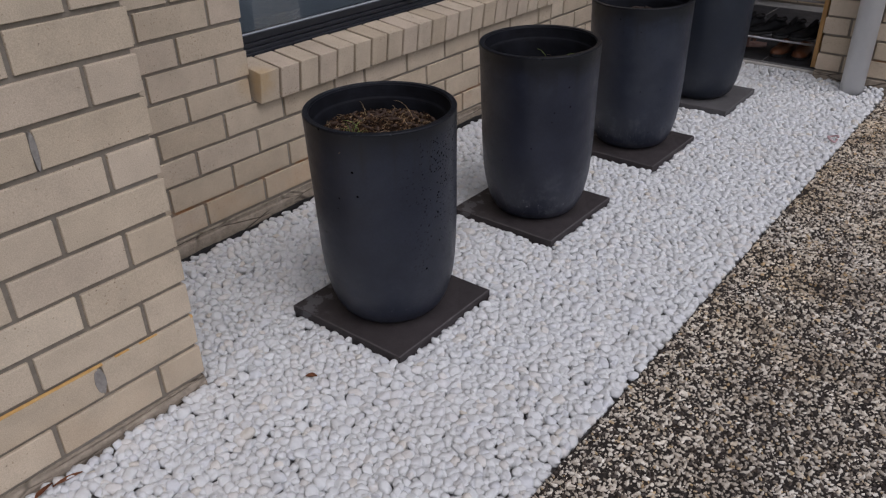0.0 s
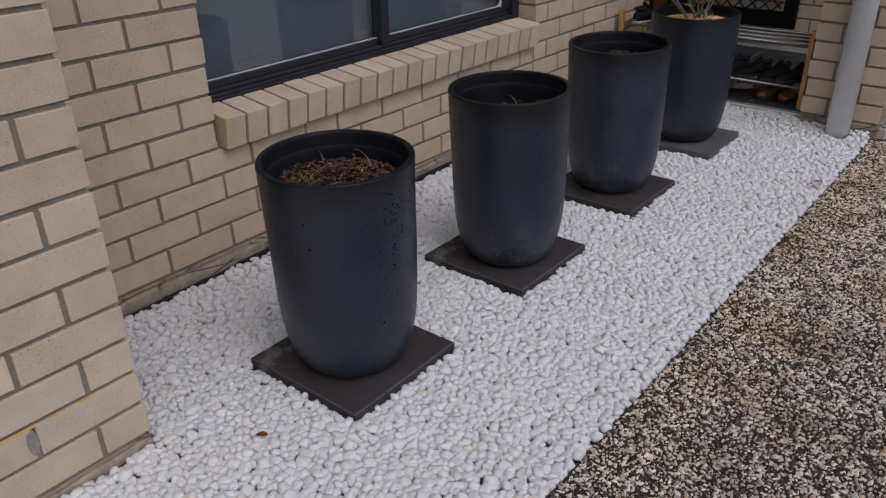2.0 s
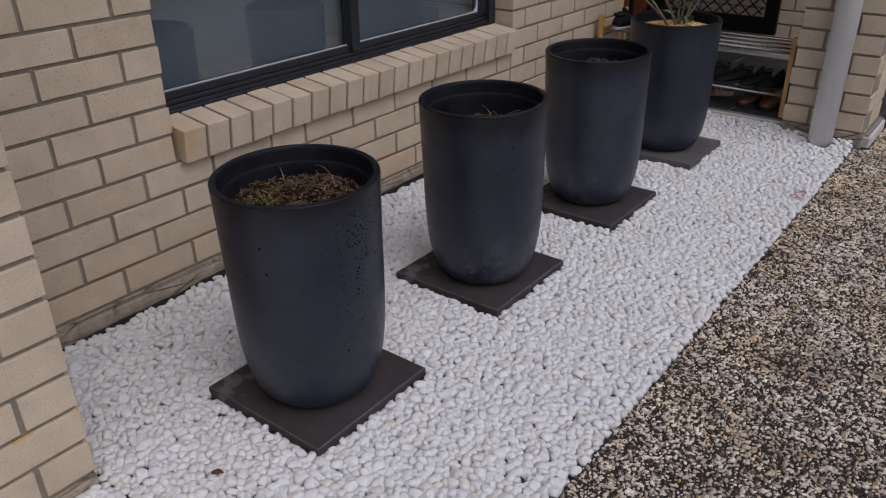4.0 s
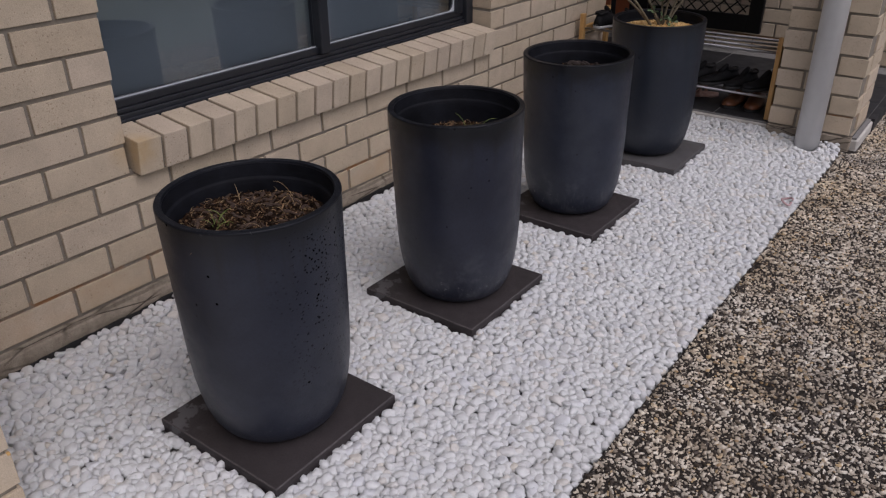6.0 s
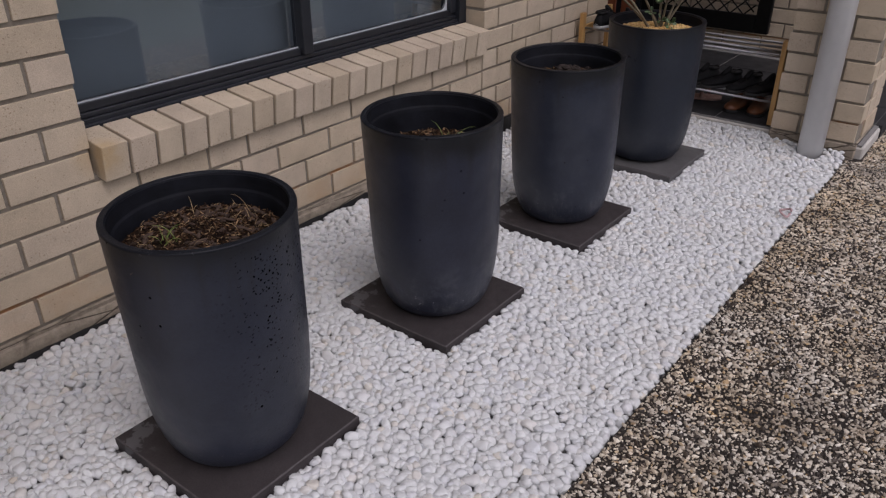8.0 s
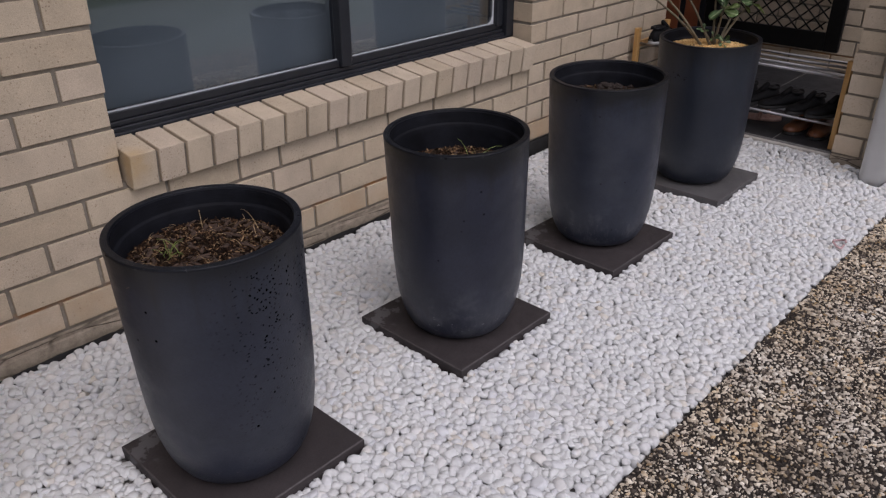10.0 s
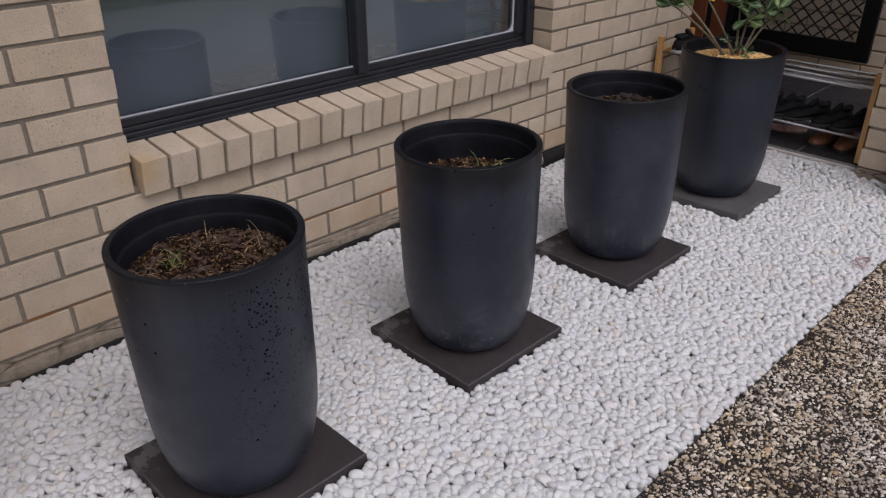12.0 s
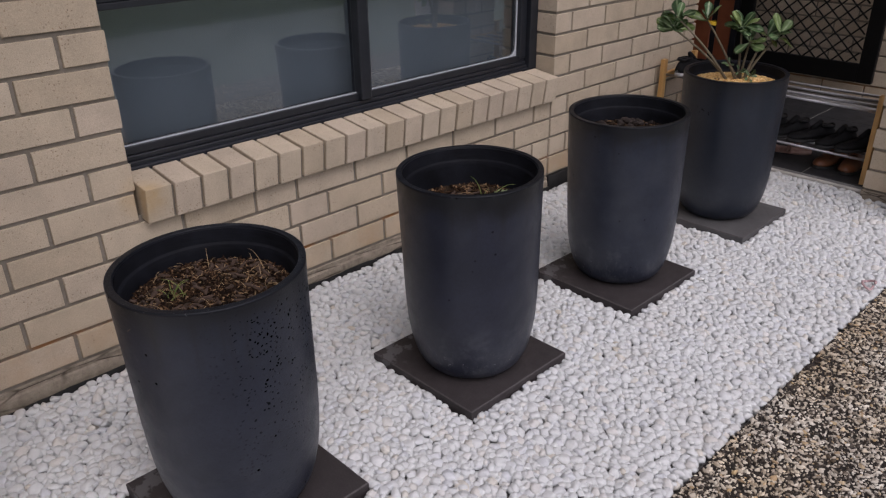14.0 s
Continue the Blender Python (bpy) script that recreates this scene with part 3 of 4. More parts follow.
tagged(part("weed_mat", mat_bm, MEMBRANE, wall_main), "black weed mat turned up along the wall")
# end of the wall where the porch opens
wall_return = tagged(part("wall_return", box(-1.6, -0.24, WALL_END - 0.12, WALL_END - REC, -0.2, WALL_TOP), MORTAR), "cream brick return wall beside the porch", "wall", kind="structure")
brick_courses(wall_return, (-0.11, WALL_END, 0), (-1, 0, 0), (0, 1, 0), lambda k, z: [(0, 1.45, 0.125 * (k % 2))], 0.5, WALL_TOP - 0.08)

# the projecting front wall
core = box(0.3, FRONT_X - REC, -4.5, STEP_Y - REC, -0.2, WALL_TOP)
box(-0.24, 0.3, STEP_Y - 0.12, STEP_Y - REC, -0.2, WALL_TOP, bm=core)
wall_front = tagged(part("wall_front", core, MORTAR), "projecting cream brick wall with chalk-marked joint", "wall", kind="structure")
FRONT_SHIFT = -0.020
brick_courses(wall_front, (FRONT_X, STEP_Y, FRONT_SHIFT), (0, -1, 0), (1, 0, 0), lambda k, z: [(0, 3.8, 0.113 if k % 2 == 0 else 0.238)], 1.12, WALL_TOP - 0.08, 0.247)
brick_courses(wall_front, (FRONT_X - FACE_DEPTH - 0.012, STEP_Y, FRONT_SHIFT), (-1, 0, 0), (0, 1, 0), lambda k, z: [(0, 0.46, 0.12 if k % 2 else 0.245)], 0.0, WALL_TOP - 0.08)
tagged(part("footing", rough_footing(FRONT_X - 0.004, -4.5, STEP_Y - 0.002, 0.034), FOOTING, wall_front), "rough cement footing under the bricks")

# traces of an orange string line along one joint
CHALK_Z = FIRST + FRONT_SHIFT + 2 * COURSE - JOINT + 0.001
chalk = bmesh.new()
for a, b_, w in ((-0.706, -0.712, 0.005), (-0.80, -0.845, 0.0018), (-0.87, -0.905, 0.0022), (-0.935, -1.6, 0.0042)):
    box(FRONT_X - 0.006, FRONT_X + 0.0012, b_, a, CHALK_Z - w, CHALK_Z + w * 0.3, 0.001, bm=chalk)
part("string_line_mark", chalk, CHALK, wall_front, "orange builder's chalk along a mortar joint")

# thin smears of grey cement left on the bricks and in two upright joints
for y, z, wide, tall in ((-0.949, 0.171, 0.0125, 0.034), (-0.943, 0.700, 0.0058, 0.037)):
    bm = bmesh.new()
    outline = [(y + wide * math.cos(a) * (1 + 0.4 * noise.noise((a, y * 40, 1.0))), z + tall * math.sin(a) * (1 + 0.3 * noise.noise((a, z * 40, 5.0)))) for a in [k * math.tau / 18 for k in range(18)]]
    near = [bm.verts.new((FRONT_X + 0.0024, p, q)) for p, q in outline]
    deep = [bm.verts.new((FRONT_X - 0.009, p, q)) for p, q in outline]
    bm.faces.new(near)
    for k in range(18):
        bm.faces.new((near[k], deep[k], deep[(k + 1) % 18], near[(k + 1) % 18]))
    part("cement_smear", bm, SMEAR, wall_front, "dried grey cement smear")

# porch pier
PX0, PX1, PY0, PY1 = 1.075, 1.437, 2.62, 2.985
pier = tagged(part("wall_pier", box(PX0 + REC, PX1 - REC, PY0 + REC, PY1 - REC, 0.0, WALL_TOP), MORTAR), "cream brick porch pier beside the downpipe", "pier", kind="structure")
brick_courses(pier, (PX0, PY0, 0.012), (1, 0, 0), (0, -1, 0), lambda k, z: [(0, PX1 - PX0, 0.118 if k % 2 == 0 else 0.243)], 1.12, WALL_TOP - 0.1)
brick_courses(pier, (PX1, PY0 + FACE_DEPTH + JOINT, 0.012), (0, 1, 0), (1, 0, 0), lambda k, z: [(0, PY1 - PY0 - FACE_DEPTH - JOINT, 0.0 if k % 2 == 0 else 0.125)], 1.12, WALL_TOP - 0.1)
brick_courses(pier, (PX0, PY1, 0.012), (0, -1, 0), (-1, 0, 0), lambda k, z: [(0, PY1 - PY0 - FACE_DEPTH - JOINT, 0.0 if k % 2 == 0 else 0.125)], 0.6, WALL_TOP - 0.1)

part("plinth", box(PX0 - 0.002, PX1 + 0.004, PY0 - 0.004, PY1, -0.15, 0.066, 0.004), FOOTING, pier, "grey cement plinth under the bricks")

# back wall of the porch
BACK_Y, FLOOR_Z = 4.1, 0.064
back = box(-1.6, 1.49, BACK_Y + REC, BACK_Y + 0.25, -0.2, WALL_TOP)
wall_back = tagged(part("wall_back", back, MORTAR), "cream brick wall at the back of the porch", "wall", kind="structure")
brick_courses(wall_back, (0, BACK_Y, 0.01), (1, 0, 0), (0, -1, 0),
              lambda k, z: [(-1.6, 1.485, 0.19 if k % 2 else 0.065)] if z < 0.12 else [(-0.26, 1.485, 0.19 if k % 2 else 0.065)], 0.75, WALL_TOP - 0.08)
wall_side = tagged(part("wall_side", box(-1.75, -1.6, WALL_END - 0.12, BACK_Y + 0.25, -0.2, WALL_TOP), MORTAR), "plain wall closing the porch", "wall", kind="structure")

# porch floor, with an unseen ceiling and eaves added overhead for shade
tagged(part("porch_slab", box(-1.6, 1.47, SLAB_FRONT, BACK_Y, -0.2, FLOOR_Z - 0.012, 0.006), CONCRETE), "pale concrete porch slab edge", "porch", kind="structure")
floor = tagged(part("floor", box(-1.59, 1.46, SLAB_FRONT + 0.008, BACK_Y - 0.002, FLOOR_Z - 0.014, FLOOR_Z - 0.003), GROUT), "dark slate-tiled porch floor with pale grout", "floor", kind="structure")
part("edge_tile", box(1.4455, 1.476, PY1 + 0.006, BACK_Y - 0.005, -0.02, FLOOR_Z), TILE, floor)
tile_mesh = mesh_of(box(-0.157, 0.157, -0.157, 0.157, -0.008, 0.0, 0.0015), "tile")
tile_mesh.materials.append(TILE)
for i in range(-7, 2):
    for j in range(4):
        x, y = 0.805 + 0.16 + i * 0.32, SLAB_FRONT + 0.170 + j * 0.32
        ob = new("tile", tile_mesh)
        ob.parent = floor
        ob.matrix_basis = pose(x, y, FLOOR_Z + random.uniform(-0.0006, 0.0006))
# ceiling out of view, added to keep sky light off the porch
tagged(part("ceiling", box(-1.75, 1.5, 2.78, BACK_Y + 0.3, WALL_TOP, WALL_TOP + 0.1), PAINT), "unseen pale ceiling added to darken the porch", "ceiling", kind="structure")
# unseen overhang, its reach chosen for the shade on wall and pebbles
shading_eaves_bm = box(-0.4, 0.46, STEP_Y, 2.59, WALL_TOP, WALL_TOP + 0.1)
box(-0.4, 0.85, -5.0, STEP_Y - 0.002, WALL_TOP, WALL_TOP + 0.1, bm=shading_eaves_bm)
tagged(part("eaves", shading_eaves_bm, PAINT), "unseen pale eaves added to shade the wall and pebbles", "eaves", kind="structure")

# ---------------------------------------------------------------- window
FX = -0.10                                    # outer face of the frame
window = tagged(empty("window_1", FX, (WIN_L + WIN_R) / 2, 0.52), "charcoal aluminium sliding window with tinted reflective glass", "window", kind="structure")


def under(ob, parent):
    ob.parent = parent
    ob.matrix_parent_inverse = parent.matrix_basis.inverted()
    return ob


GZ = 0.585
MULL = 0.913
TRANSOM = 0.967
rail = box(FX - 0.09, FX - 0.012, WIN_L - 0.02, WIN_R, 0.50, 0.545, 0.002)
box(FX - 0.09, FX, WIN_L - 0.02, WIN_R, 0.515, 0.532, 0.002, bm=rail)
box(FX - 0.085, FX - 0.022, WIN_L - 0.02, WIN_R, 0.546, 0.560, 0.002, bm=rail)
box(FX - 0.080, FX - 0.030, WIN_L - 0.02, WIN_R, 0.561, GZ, 0.002, bm=rail)
under(part("bottom_rail", rail, FRAME), window)
stile = box(FX - 0.09, FX, WIN_R - 0.045, WIN_R + 0.004, 0.52, WINDOW_HEAD, 0.002)
box(FX - 0.08, FX - 0.02, WIN_R - 0.085, WIN_R - 0.046, 0.575, WINDOW_HEAD - 0.04, 0.002, bm=stile)
under(part("stile", stile, FRAME), window)
under(part("stile", box(FX - 0.09, FX, WIN_L - 0.02, WIN_L + 0.028, 0.52, WINDOW_HEAD, 0.002), FRAME), window)
mull = box(FX - 0.07, FX - 0.008, MULL - 0.022, MULL + 0.022, 0.563, WINDOW_HEAD - 0.03, 0.003)
box(FX - 0.06, FX - 0.02, MULL + 0.023, MULL + 0.034, 0.58, WINDOW_HEAD - 0.03, 0.002, bm=mull)
under(part("mullion", mull, FRAME), window)
under(part("top_rail", box(FX - 0.09, FX, WIN_L, WIN_R, WINDOW_HEAD - 0.05, WINDOW_HEAD + 0.005, 0.002), FRAME), window)
transom = box(FX - 0.075, FX - 0.004, WIN_L + 0.0285, WIN_R - 0.0455, TRANSOM, TRANSOM + 0.017, 0.002)
box(FX - 0.075, FX - 0.016, WIN_L + 0.0285, WIN_R - 0.0455, TRANSOM + 0.0175, TRANSOM + 0.062, 0.002, bm=transom)
under(part("transom", transom, FRAME, label="dark crossbar of the window frame"), window)
for a, b in ((WIN_L + 0.02, MULL - 0.01), (MULL + 0.02, WIN_R - 0.07)):
    for z0, z1 in ((GZ - 0.01, TRANSOM + 0.004), (TRANSOM + 0.055, WINDOW_HEAD - 0.045)):
        pane = under(part("pane", box(FX - 0.052, FX - 0.046, a, b, z0, z1), GLASS), window)
        pane.visible_shadow = False
    # pale strip round the edge of the glass, with a rounded corner
    strip = bmesh.new()
    w, lo, hi = 0.0038, GZ, TRANSOM
    wide = 0.022 if b > 1 else 0.006
    outer, inner = [(a, lo), (b, lo), (b, hi)], []
    rc = 0.035 if b > 1 else 0.01
    for i in range(9):
        g = -math.pi / 2 + i * math.pi / 16
        inner.append((b - wide - rc + rc * math.cos(g), lo + w + rc + rc * math.sin(g)))
    loop = [(a, lo), (b, lo), (b, hi), (b - wide, hi)] + inner[::-1] + [(a, lo + w)]
    front = [strip.verts.new((FX - 0.0405, y, z)) for y, z in loop]
    rear = [strip.verts.new((FX - 0.0445, y, z)) for y, z in loop]
    strip.faces.new(front)
    strip.faces.new(rear[::-1])
    for i in range(len(loop)):
        j = (i + 1) % len(loop)
        strip.faces.new((front[i], rear[i], rear[j], front[j]))
    bmesh.ops.recalc_face_normals(strip, faces=strip.faces)
    under(part("glazing_strip", strip, SEAL), window)
# flat panel added behind the glass; its colour makes the panes look hazy
blind = box(-0.236, -0.232, WIN_L - 0.02, WIN_R + 0.02, 0.43, WINDOW_HEAD + 0.02)
tagged(part("roller_blind", blind, VEIL), "blue-grey panel added behind the glass as its hazy veil", "blind")

# brick-on-edge sill
sill = tagged(empty("window_sill", 0.0, 0.0, 0.41), "sloping sill of cream bricks on edge under the window", "window sill", kind="structure")
SILL_N, SILL_PITCH = 21, 1.832 / 21
edge_brick = mesh_of(box(-0.135, 0.0, 0, SILL_PITCH - 0.0105, 0, 0.104, 0.002), "brick")
edge_brick.materials.append(BRICK)
for i in range(SILL_N):
    ob = new("brick", edge_brick)
    ob.parent = sill
    ob.matrix_basis = pose(0.032 + random.uniform(-0.0015, 0.0015), 0.003 + i * SILL_PITCH, 0.0 + random.uniform(-0.001, 0.001), 0, 7.0 + random.uniform(-0.4, 0.4), 0)
part("mortar_bed", box(-0.14, 0.020, 0.006, 1.826, -0.002, 0.094), MORTAR, sill).matrix_basis = pose(0, 0, 0.001, 0, 7.0, 0)

# ---------------------------------------------------------------- pavers and planters
SLAB_TOP = 0.022
POTS = [(0.722, -0.161), (0.720, 0.593), (0.708, 1.350), (0.693, 2.094)]
LEANS = [(0.9, 0.1), (1.2, -0.5), (1.4, -0.8), (1.1, -0.3)]   # degrees about x and y: none stands quite plumb
SLABS = [(0.717, -0.157, 0.4), (0.707, 0.594, 0.0), (0.712, 1.333, -0.4), (0.705, 2.092, 1.0)]
HALF = 0.1985
def paver_mesh():
    """A pressed concrete slab with a chamfered, slightly chipped top edge."""
    bm = box(-HALF, HALF, -HALF, HALF, -0.04, 0.0)
    top = [e for e in bm.edges if all(abs(v.co.z) < 1e-6 for v in e.verts)]
    bmesh.ops.subdivide_edges(bm, edges=top, cuts=40)
    top = [e for e in bm.edges if all(abs(v.co.z) < 1e-6 for v in e.verts) and all(max(abs(v.co.x), abs(v.co.y)) > HALF - 1e-5 for v in e.verts)]
    bmesh.ops.bevel(bm, geom=top, offset=0.0024, segments=1, affect="EDGES")
    bm.normal_update()
    for f in bm.faces:
        if 0.3 < f.normal.z < 0.95:
            f.material_index = 1
    for v in bm.verts:
        if v.co.z > -0.01:
            v.co.z += 0.0007 * noise.noise(v.co * 90)
            v.co.xy *= 1 + 0.0035 * noise.noise(v.co * 55)
    return mesh_of(bm, "paver")


for i, (x, y, turn) in enumerate(SLABS):
    me = paver_mesh()
    me.materials.append(SLAB_PALE if i == 3 else SLAB)
    me.materials.append(SLAB_WORN)
    ob = part("paver", me, SLAB)
    ob.matrix_basis = pose(x, y, SLAB_TOP, 0, 0, turn)
    tagged(ob, ("dusty grey square concrete paver" if i == 3 else "dark grey-brown square concrete paver") + " set in white pebbles", "paver", "pavers under the planters")

POT_H = 0.577                                 # above the paver
OUTER = [(0.110, 0.0), (0.112, 0.0055), (0.121, 0.006), (0.1235, 0.0075), (0.134, 0.0125), (0.145, 0.024), (0.1565, 0.046), (0.1652, 0.073), (0.1733, 0.110), (0.1790, 0.152), (0.1825, 0.202),
         (0.1846, 0.255), (0.1862, 0.343), (0.1884, 0.454), (0.1903, 0.540), (0.1912, 0.562), (0.1915, POT_H - 0.0045), (0.1915, POT_H - 0.0030), (0.1908, POT_H - 0.0009), (0.1895, POT_H), (0.1885, POT_H)]
INNER = [(0.1785, POT_H), (0.1775, POT_H), (0.1765, POT_H - 0.0010), (0.1760, POT_H - 0.0030), (0.1755, 0.571)]
LINED = [(0.1755, 0.571), (0.1738, 0.558), (0.1732, 0.5415), (0.1728, 0.540), (0.1680, 0.5375), (0.1672, 0.536), (0.1660, 0.520), (0.164, 0.46), (0.160, 0.42)]


def planter(number, material, label, turn):
    (x, y), (rx, ry) = POTS[number], LEANS[number]
    thing = tagged(empty("planter"), label, "plant pot", "planters along the wall")
    thing.matrix_basis = pose(x, y, SLAB_TOP - 0.0015, rx, ry) @ pose(0, 0, 0, 0, 0, turn)
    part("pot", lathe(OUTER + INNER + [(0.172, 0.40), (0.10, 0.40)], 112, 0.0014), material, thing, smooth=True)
    part("lining", lathe(LINED + [(0.155, 0.415)], 96, 0.0014, close=False), LINING, thing, "dark inner wall", smooth=True)
    return thing


def soil_disc(thing, r, z, bumpy, material, seed):
    """A domed, uneven bed of soil inside a pot."""
    bm = bmesh.new()
    rings, sides = 14, 48
    last = [bm.verts.new((0, 0, z + bumpy))]
    for i in range(1, rings + 1):
        q = r * i / rings
        ring = []
        for k in range(sides):
            a = k * math.tau / sides
            p = Vector((q * math.cos(a), q * math.sin(a), 0))
            ring.append(bm.verts.new(p + Vector((0, 0, z + bumpy * (1 - (i / rings) ** 2) + bumpy * 0.7 * noise.noise(p * 28 + Vector((seed, 0, 0)))))))
        for k in range(sides):
            j = (k + 1) % sides
            bm.faces.new((last[0], ring[k], ring[j]) if len(last) == 1 else (last[k], ring[k], ring[j], last[j]))
        last = ring
    return part("soil", bm, material, thing, smooth=True)


def scatter(thing, name, count, r, z, dome, size, material, flat, seed, label, level=1, spread=0.004):
    """Crumbs of soil, bark or grit on a pot's bed, as one mesh."""
    rng = random.Random(seed)
    verts, faces = ball(level, 0.35, seed)
    places = []
    for _ in range(count):
        q, a = r * math.sqrt(rng.random()), rng.random() * math.tau
        s = size * rng.uniform(0.5, 1.5)
        p = (q * math.cos(a), q * math.sin(a), z + dome * (1 - (q / r) ** 2) + rng.uniform(0, spread))
        places.append(turned(p, (s * rng.uniform(0.8, 1.8) * (1.5 if flat < 0.5 else 1), s * (0.55 if flat < 0.5 else 1), s * flat), (rng.uniform(-0.7, 0.7), rng.uniform(-0.7, 0.7), rng.random() * 6.3)))
    return tagged(part(name, cloud_mesh(name, verts, faces, places, material, smooth=False), material, thing), label, kind="stuff")


def blades(thing, name, count, r, z, length, width, material, seed, label, lying=False, at=(0.0, 0.0)):
    """Dry or green grass blades, bent, as one mesh."""
    rng = random.Random(seed)
    bm = bmesh.new()
    for _ in range(count):
        q, a = r * math.sqrt(rng.random()), rng.random() * math.tau
        p = Vector((at[0] + q * math.cos(a), at[1] + q * math.sin(a), z))
        h, b = length * rng.uniform(0.5, 1.2), rng.random() * math.tau
        lean = rng.uniform(0.8, 1.4) if lying else rng.uniform(0.15, 0.9)
        pts, d = [p], Vector((math.cos(b) * math.sin(lean), math.sin(b) * math.sin(lean), math.cos(lean)))
        for i in range(5):
            pts.append(pts[-1] + d * h / 5)
            d = (d + Vector((math.cos(b) * 0.16, math.sin(b) * 0.16, -0.14 - 0.08 * i))).normalized()
            if pts[-1].z < z + 0.002:
                pts[-1].z = z + 0.002
        tube(pts, [width * (1 - 0.15 * i) for i in range(6)], 4, bm)
    return tagged(part(name, bm, material, thing), label, kind="stuff")


pot_a = planter(0, POT_PITTED, "tall charcoal clay planter with pitted side and dry mulch", 0)
soil_disc(pot_a, 0.167, 0.501, 0.007, SOIL, 1)
scatter(pot_a, "mulch", 3600, 0.160, 0.506, 0.007, 0.0029, MULCH, 0.4, 11, "crumbly brown mulch and bark")
scatter(pot_a, "bark", 210, 0.150, 0.509, 0.007, 0.0066, BARK, 0.4, 15, "dark brown bark chips")
blades(pot_a, "straw", 150, 0.155, 0.513, 0.022, 0.0005, STRAW, 12, "short dry straw", True)
blades(pot_a, "dry_grass", 9, 0.14, 0.510, 0.075, 0.0008, STRAW, 13, "long dry grass stalks")
blades(pot_a, "weed", 9, 0.022, 0.512, 0.055, 0.0010, GREEN_BLADE, 14, "small green grass weed", at=(-0.03, -0.06))
pot_b = planter(1, POT, "tall charcoal clay planter with dark soil and small weeds", 40)
soil_disc(pot_b, 0.165, 0.470, 0.010, SOIL, 2)
scatter(pot_b, "mulch", 800, 0.15, 0.474, 0.010, 0.0045, MULCH, 0.35, 21, "dark crumbly soil and bark")
blades(pot_b, "dry_grass", 9, 0.10, 0.476, 0.07, 0.0008, STRAW, 22, "thin dry grass stalks")
blades(pot_b, "weed", 7, 0.012, 0.478, 0.085, 0.0013, GREEN_BLADE, 23, "thin green grass sprig", at=(0.04, 0.01))
blades(pot_b, "weed", 4, 0.008, 0.478, 0.07, 0.0011, GREEN_BLADE, 26, "thin green grass sprig", at=(-0.06, -0.05))
scatter(pot_b, "bark", 34, 0.08, 0.478, 0.010, 0.0068, BARK, 0.35, 24, "reddish brown bark chips")
scatter(pot_b, "seedling", 7, 0.016, 0.486, 0.004, 0.0062, SEEDLING, 0.3, 25, "small pale green seedling leaves").location = (0.075, 0.055, 0)
pot_c = planter(2, POT_BLUE, "tall charcoal clay planter with lumpy dark soil", 115)
soil_disc(pot_c, 0.1665, 0.492, 0.012, SOIL, 3)
scatter(pot_c, "mulch", 420, 0.15, 0.496, 0.012, 0.0055, MULCH, 0.4, 31, "brown bark and soil lumps")
scatter(pot_c, "soil_lump", 30, 0.135, 0.503, 0.010, 0.0098, CLOD, 0.8, 32, "dark lumps of soil", 2)
pot_d = planter(3, POT_NEW, "tall charcoal clay planter topped with tan gravel", 200)
soil_disc(pot_d, 0.172, 0.526, 0.016, SOIL, 4)
scatter(pot_d, "tan_gravel", 3900, 0.169, 0.526, 0.018, 0.0036, SAND, 0.75, 41, "fine tan gravel topping")

# ---------------------------------------------------------------- the plant in the far planter
plant = tagged(empty("desert_rose", POTS[3][0] - 0.002, POTS[3][1] - 0.010, SLAB_TOP + 0.537), "small leafy shrub with bare stems in the far planter", "plant")


def leaf_mesh(length, width, cup, seed):
    bm = bmesh.new()
    rng = random.Random(seed)
    cols = []
    n = 9
    bend = rng.uniform(0.05, 0.4)
    for i in range(n + 1):
        f = i / n
        w = width * (0.08 + 0.92 * math.sin(math.pi * f ** 1.9 * 0.985 + 0.02) ** 0.6)
        z = -bend * length * f * f * 0.5
        cols.append([bm.verts.new((length * f, w * s, z + cup * abs(s) ** 1.5 * w + 0.002 * math.sin(9 * f + 3 * s))) for s in (-1, -0.5, 0, 0.5, 1)])
    top = []
    for a, b in zip(cols, cols[1:]):
        for k in range(4):
            top.append(bm.faces.new((a[k], b[k], b[k + 1], a[k + 1])))
    bmesh.ops.solidify(bm, geom=bm.faces[:], thickness=0.0007)
    bmesh.ops.recalc_face_normals(bm, faces=bm.faces)
    return mesh_of(bm, "leaf", True)


leaf_forms = [leaf_mesh(1.0 * s, w, c, i) for i, (s, w, c) in enumerate(((0.060, 0.0165, 0.16), (0.060, 0.0180, 0.10), (0.064, 0.0170, 0.22), (0.054, 0.0170, 0.12)))]
for me in leaf_forms:
    me.materials.append(LEAF)
yellow_form = leaf_mesh(0.045, 0.013, 0.5, 9)
yellow_form.materials.append(LEAF_YELLOW)
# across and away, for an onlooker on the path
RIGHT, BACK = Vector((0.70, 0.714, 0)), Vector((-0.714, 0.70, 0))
STEMS = [((-0.255, 0.03, 0.195), 10, 0.052), ((-0.262, -0.02, 0.245), 6, 0.046), ((-0.135, 0.02, 0.228), 5, 0.056), ((-0.005, 0.0, 0.205), 11, 0.052),
         ((0.022, -0.03, 0.155), 6, 0.050), ((0.105, 0.02, 0.170), 5, 0.050), ((0.140, -0.01, 0.178), 6, 0.054), ((-0.045, -0.03, 0.075), 4, 0.020), ((0.050, -0.03, 0.026), 6, 0.022), ((0.000, -0.02, 0.045), 4, 0.018)]
rng = random.Random(5)
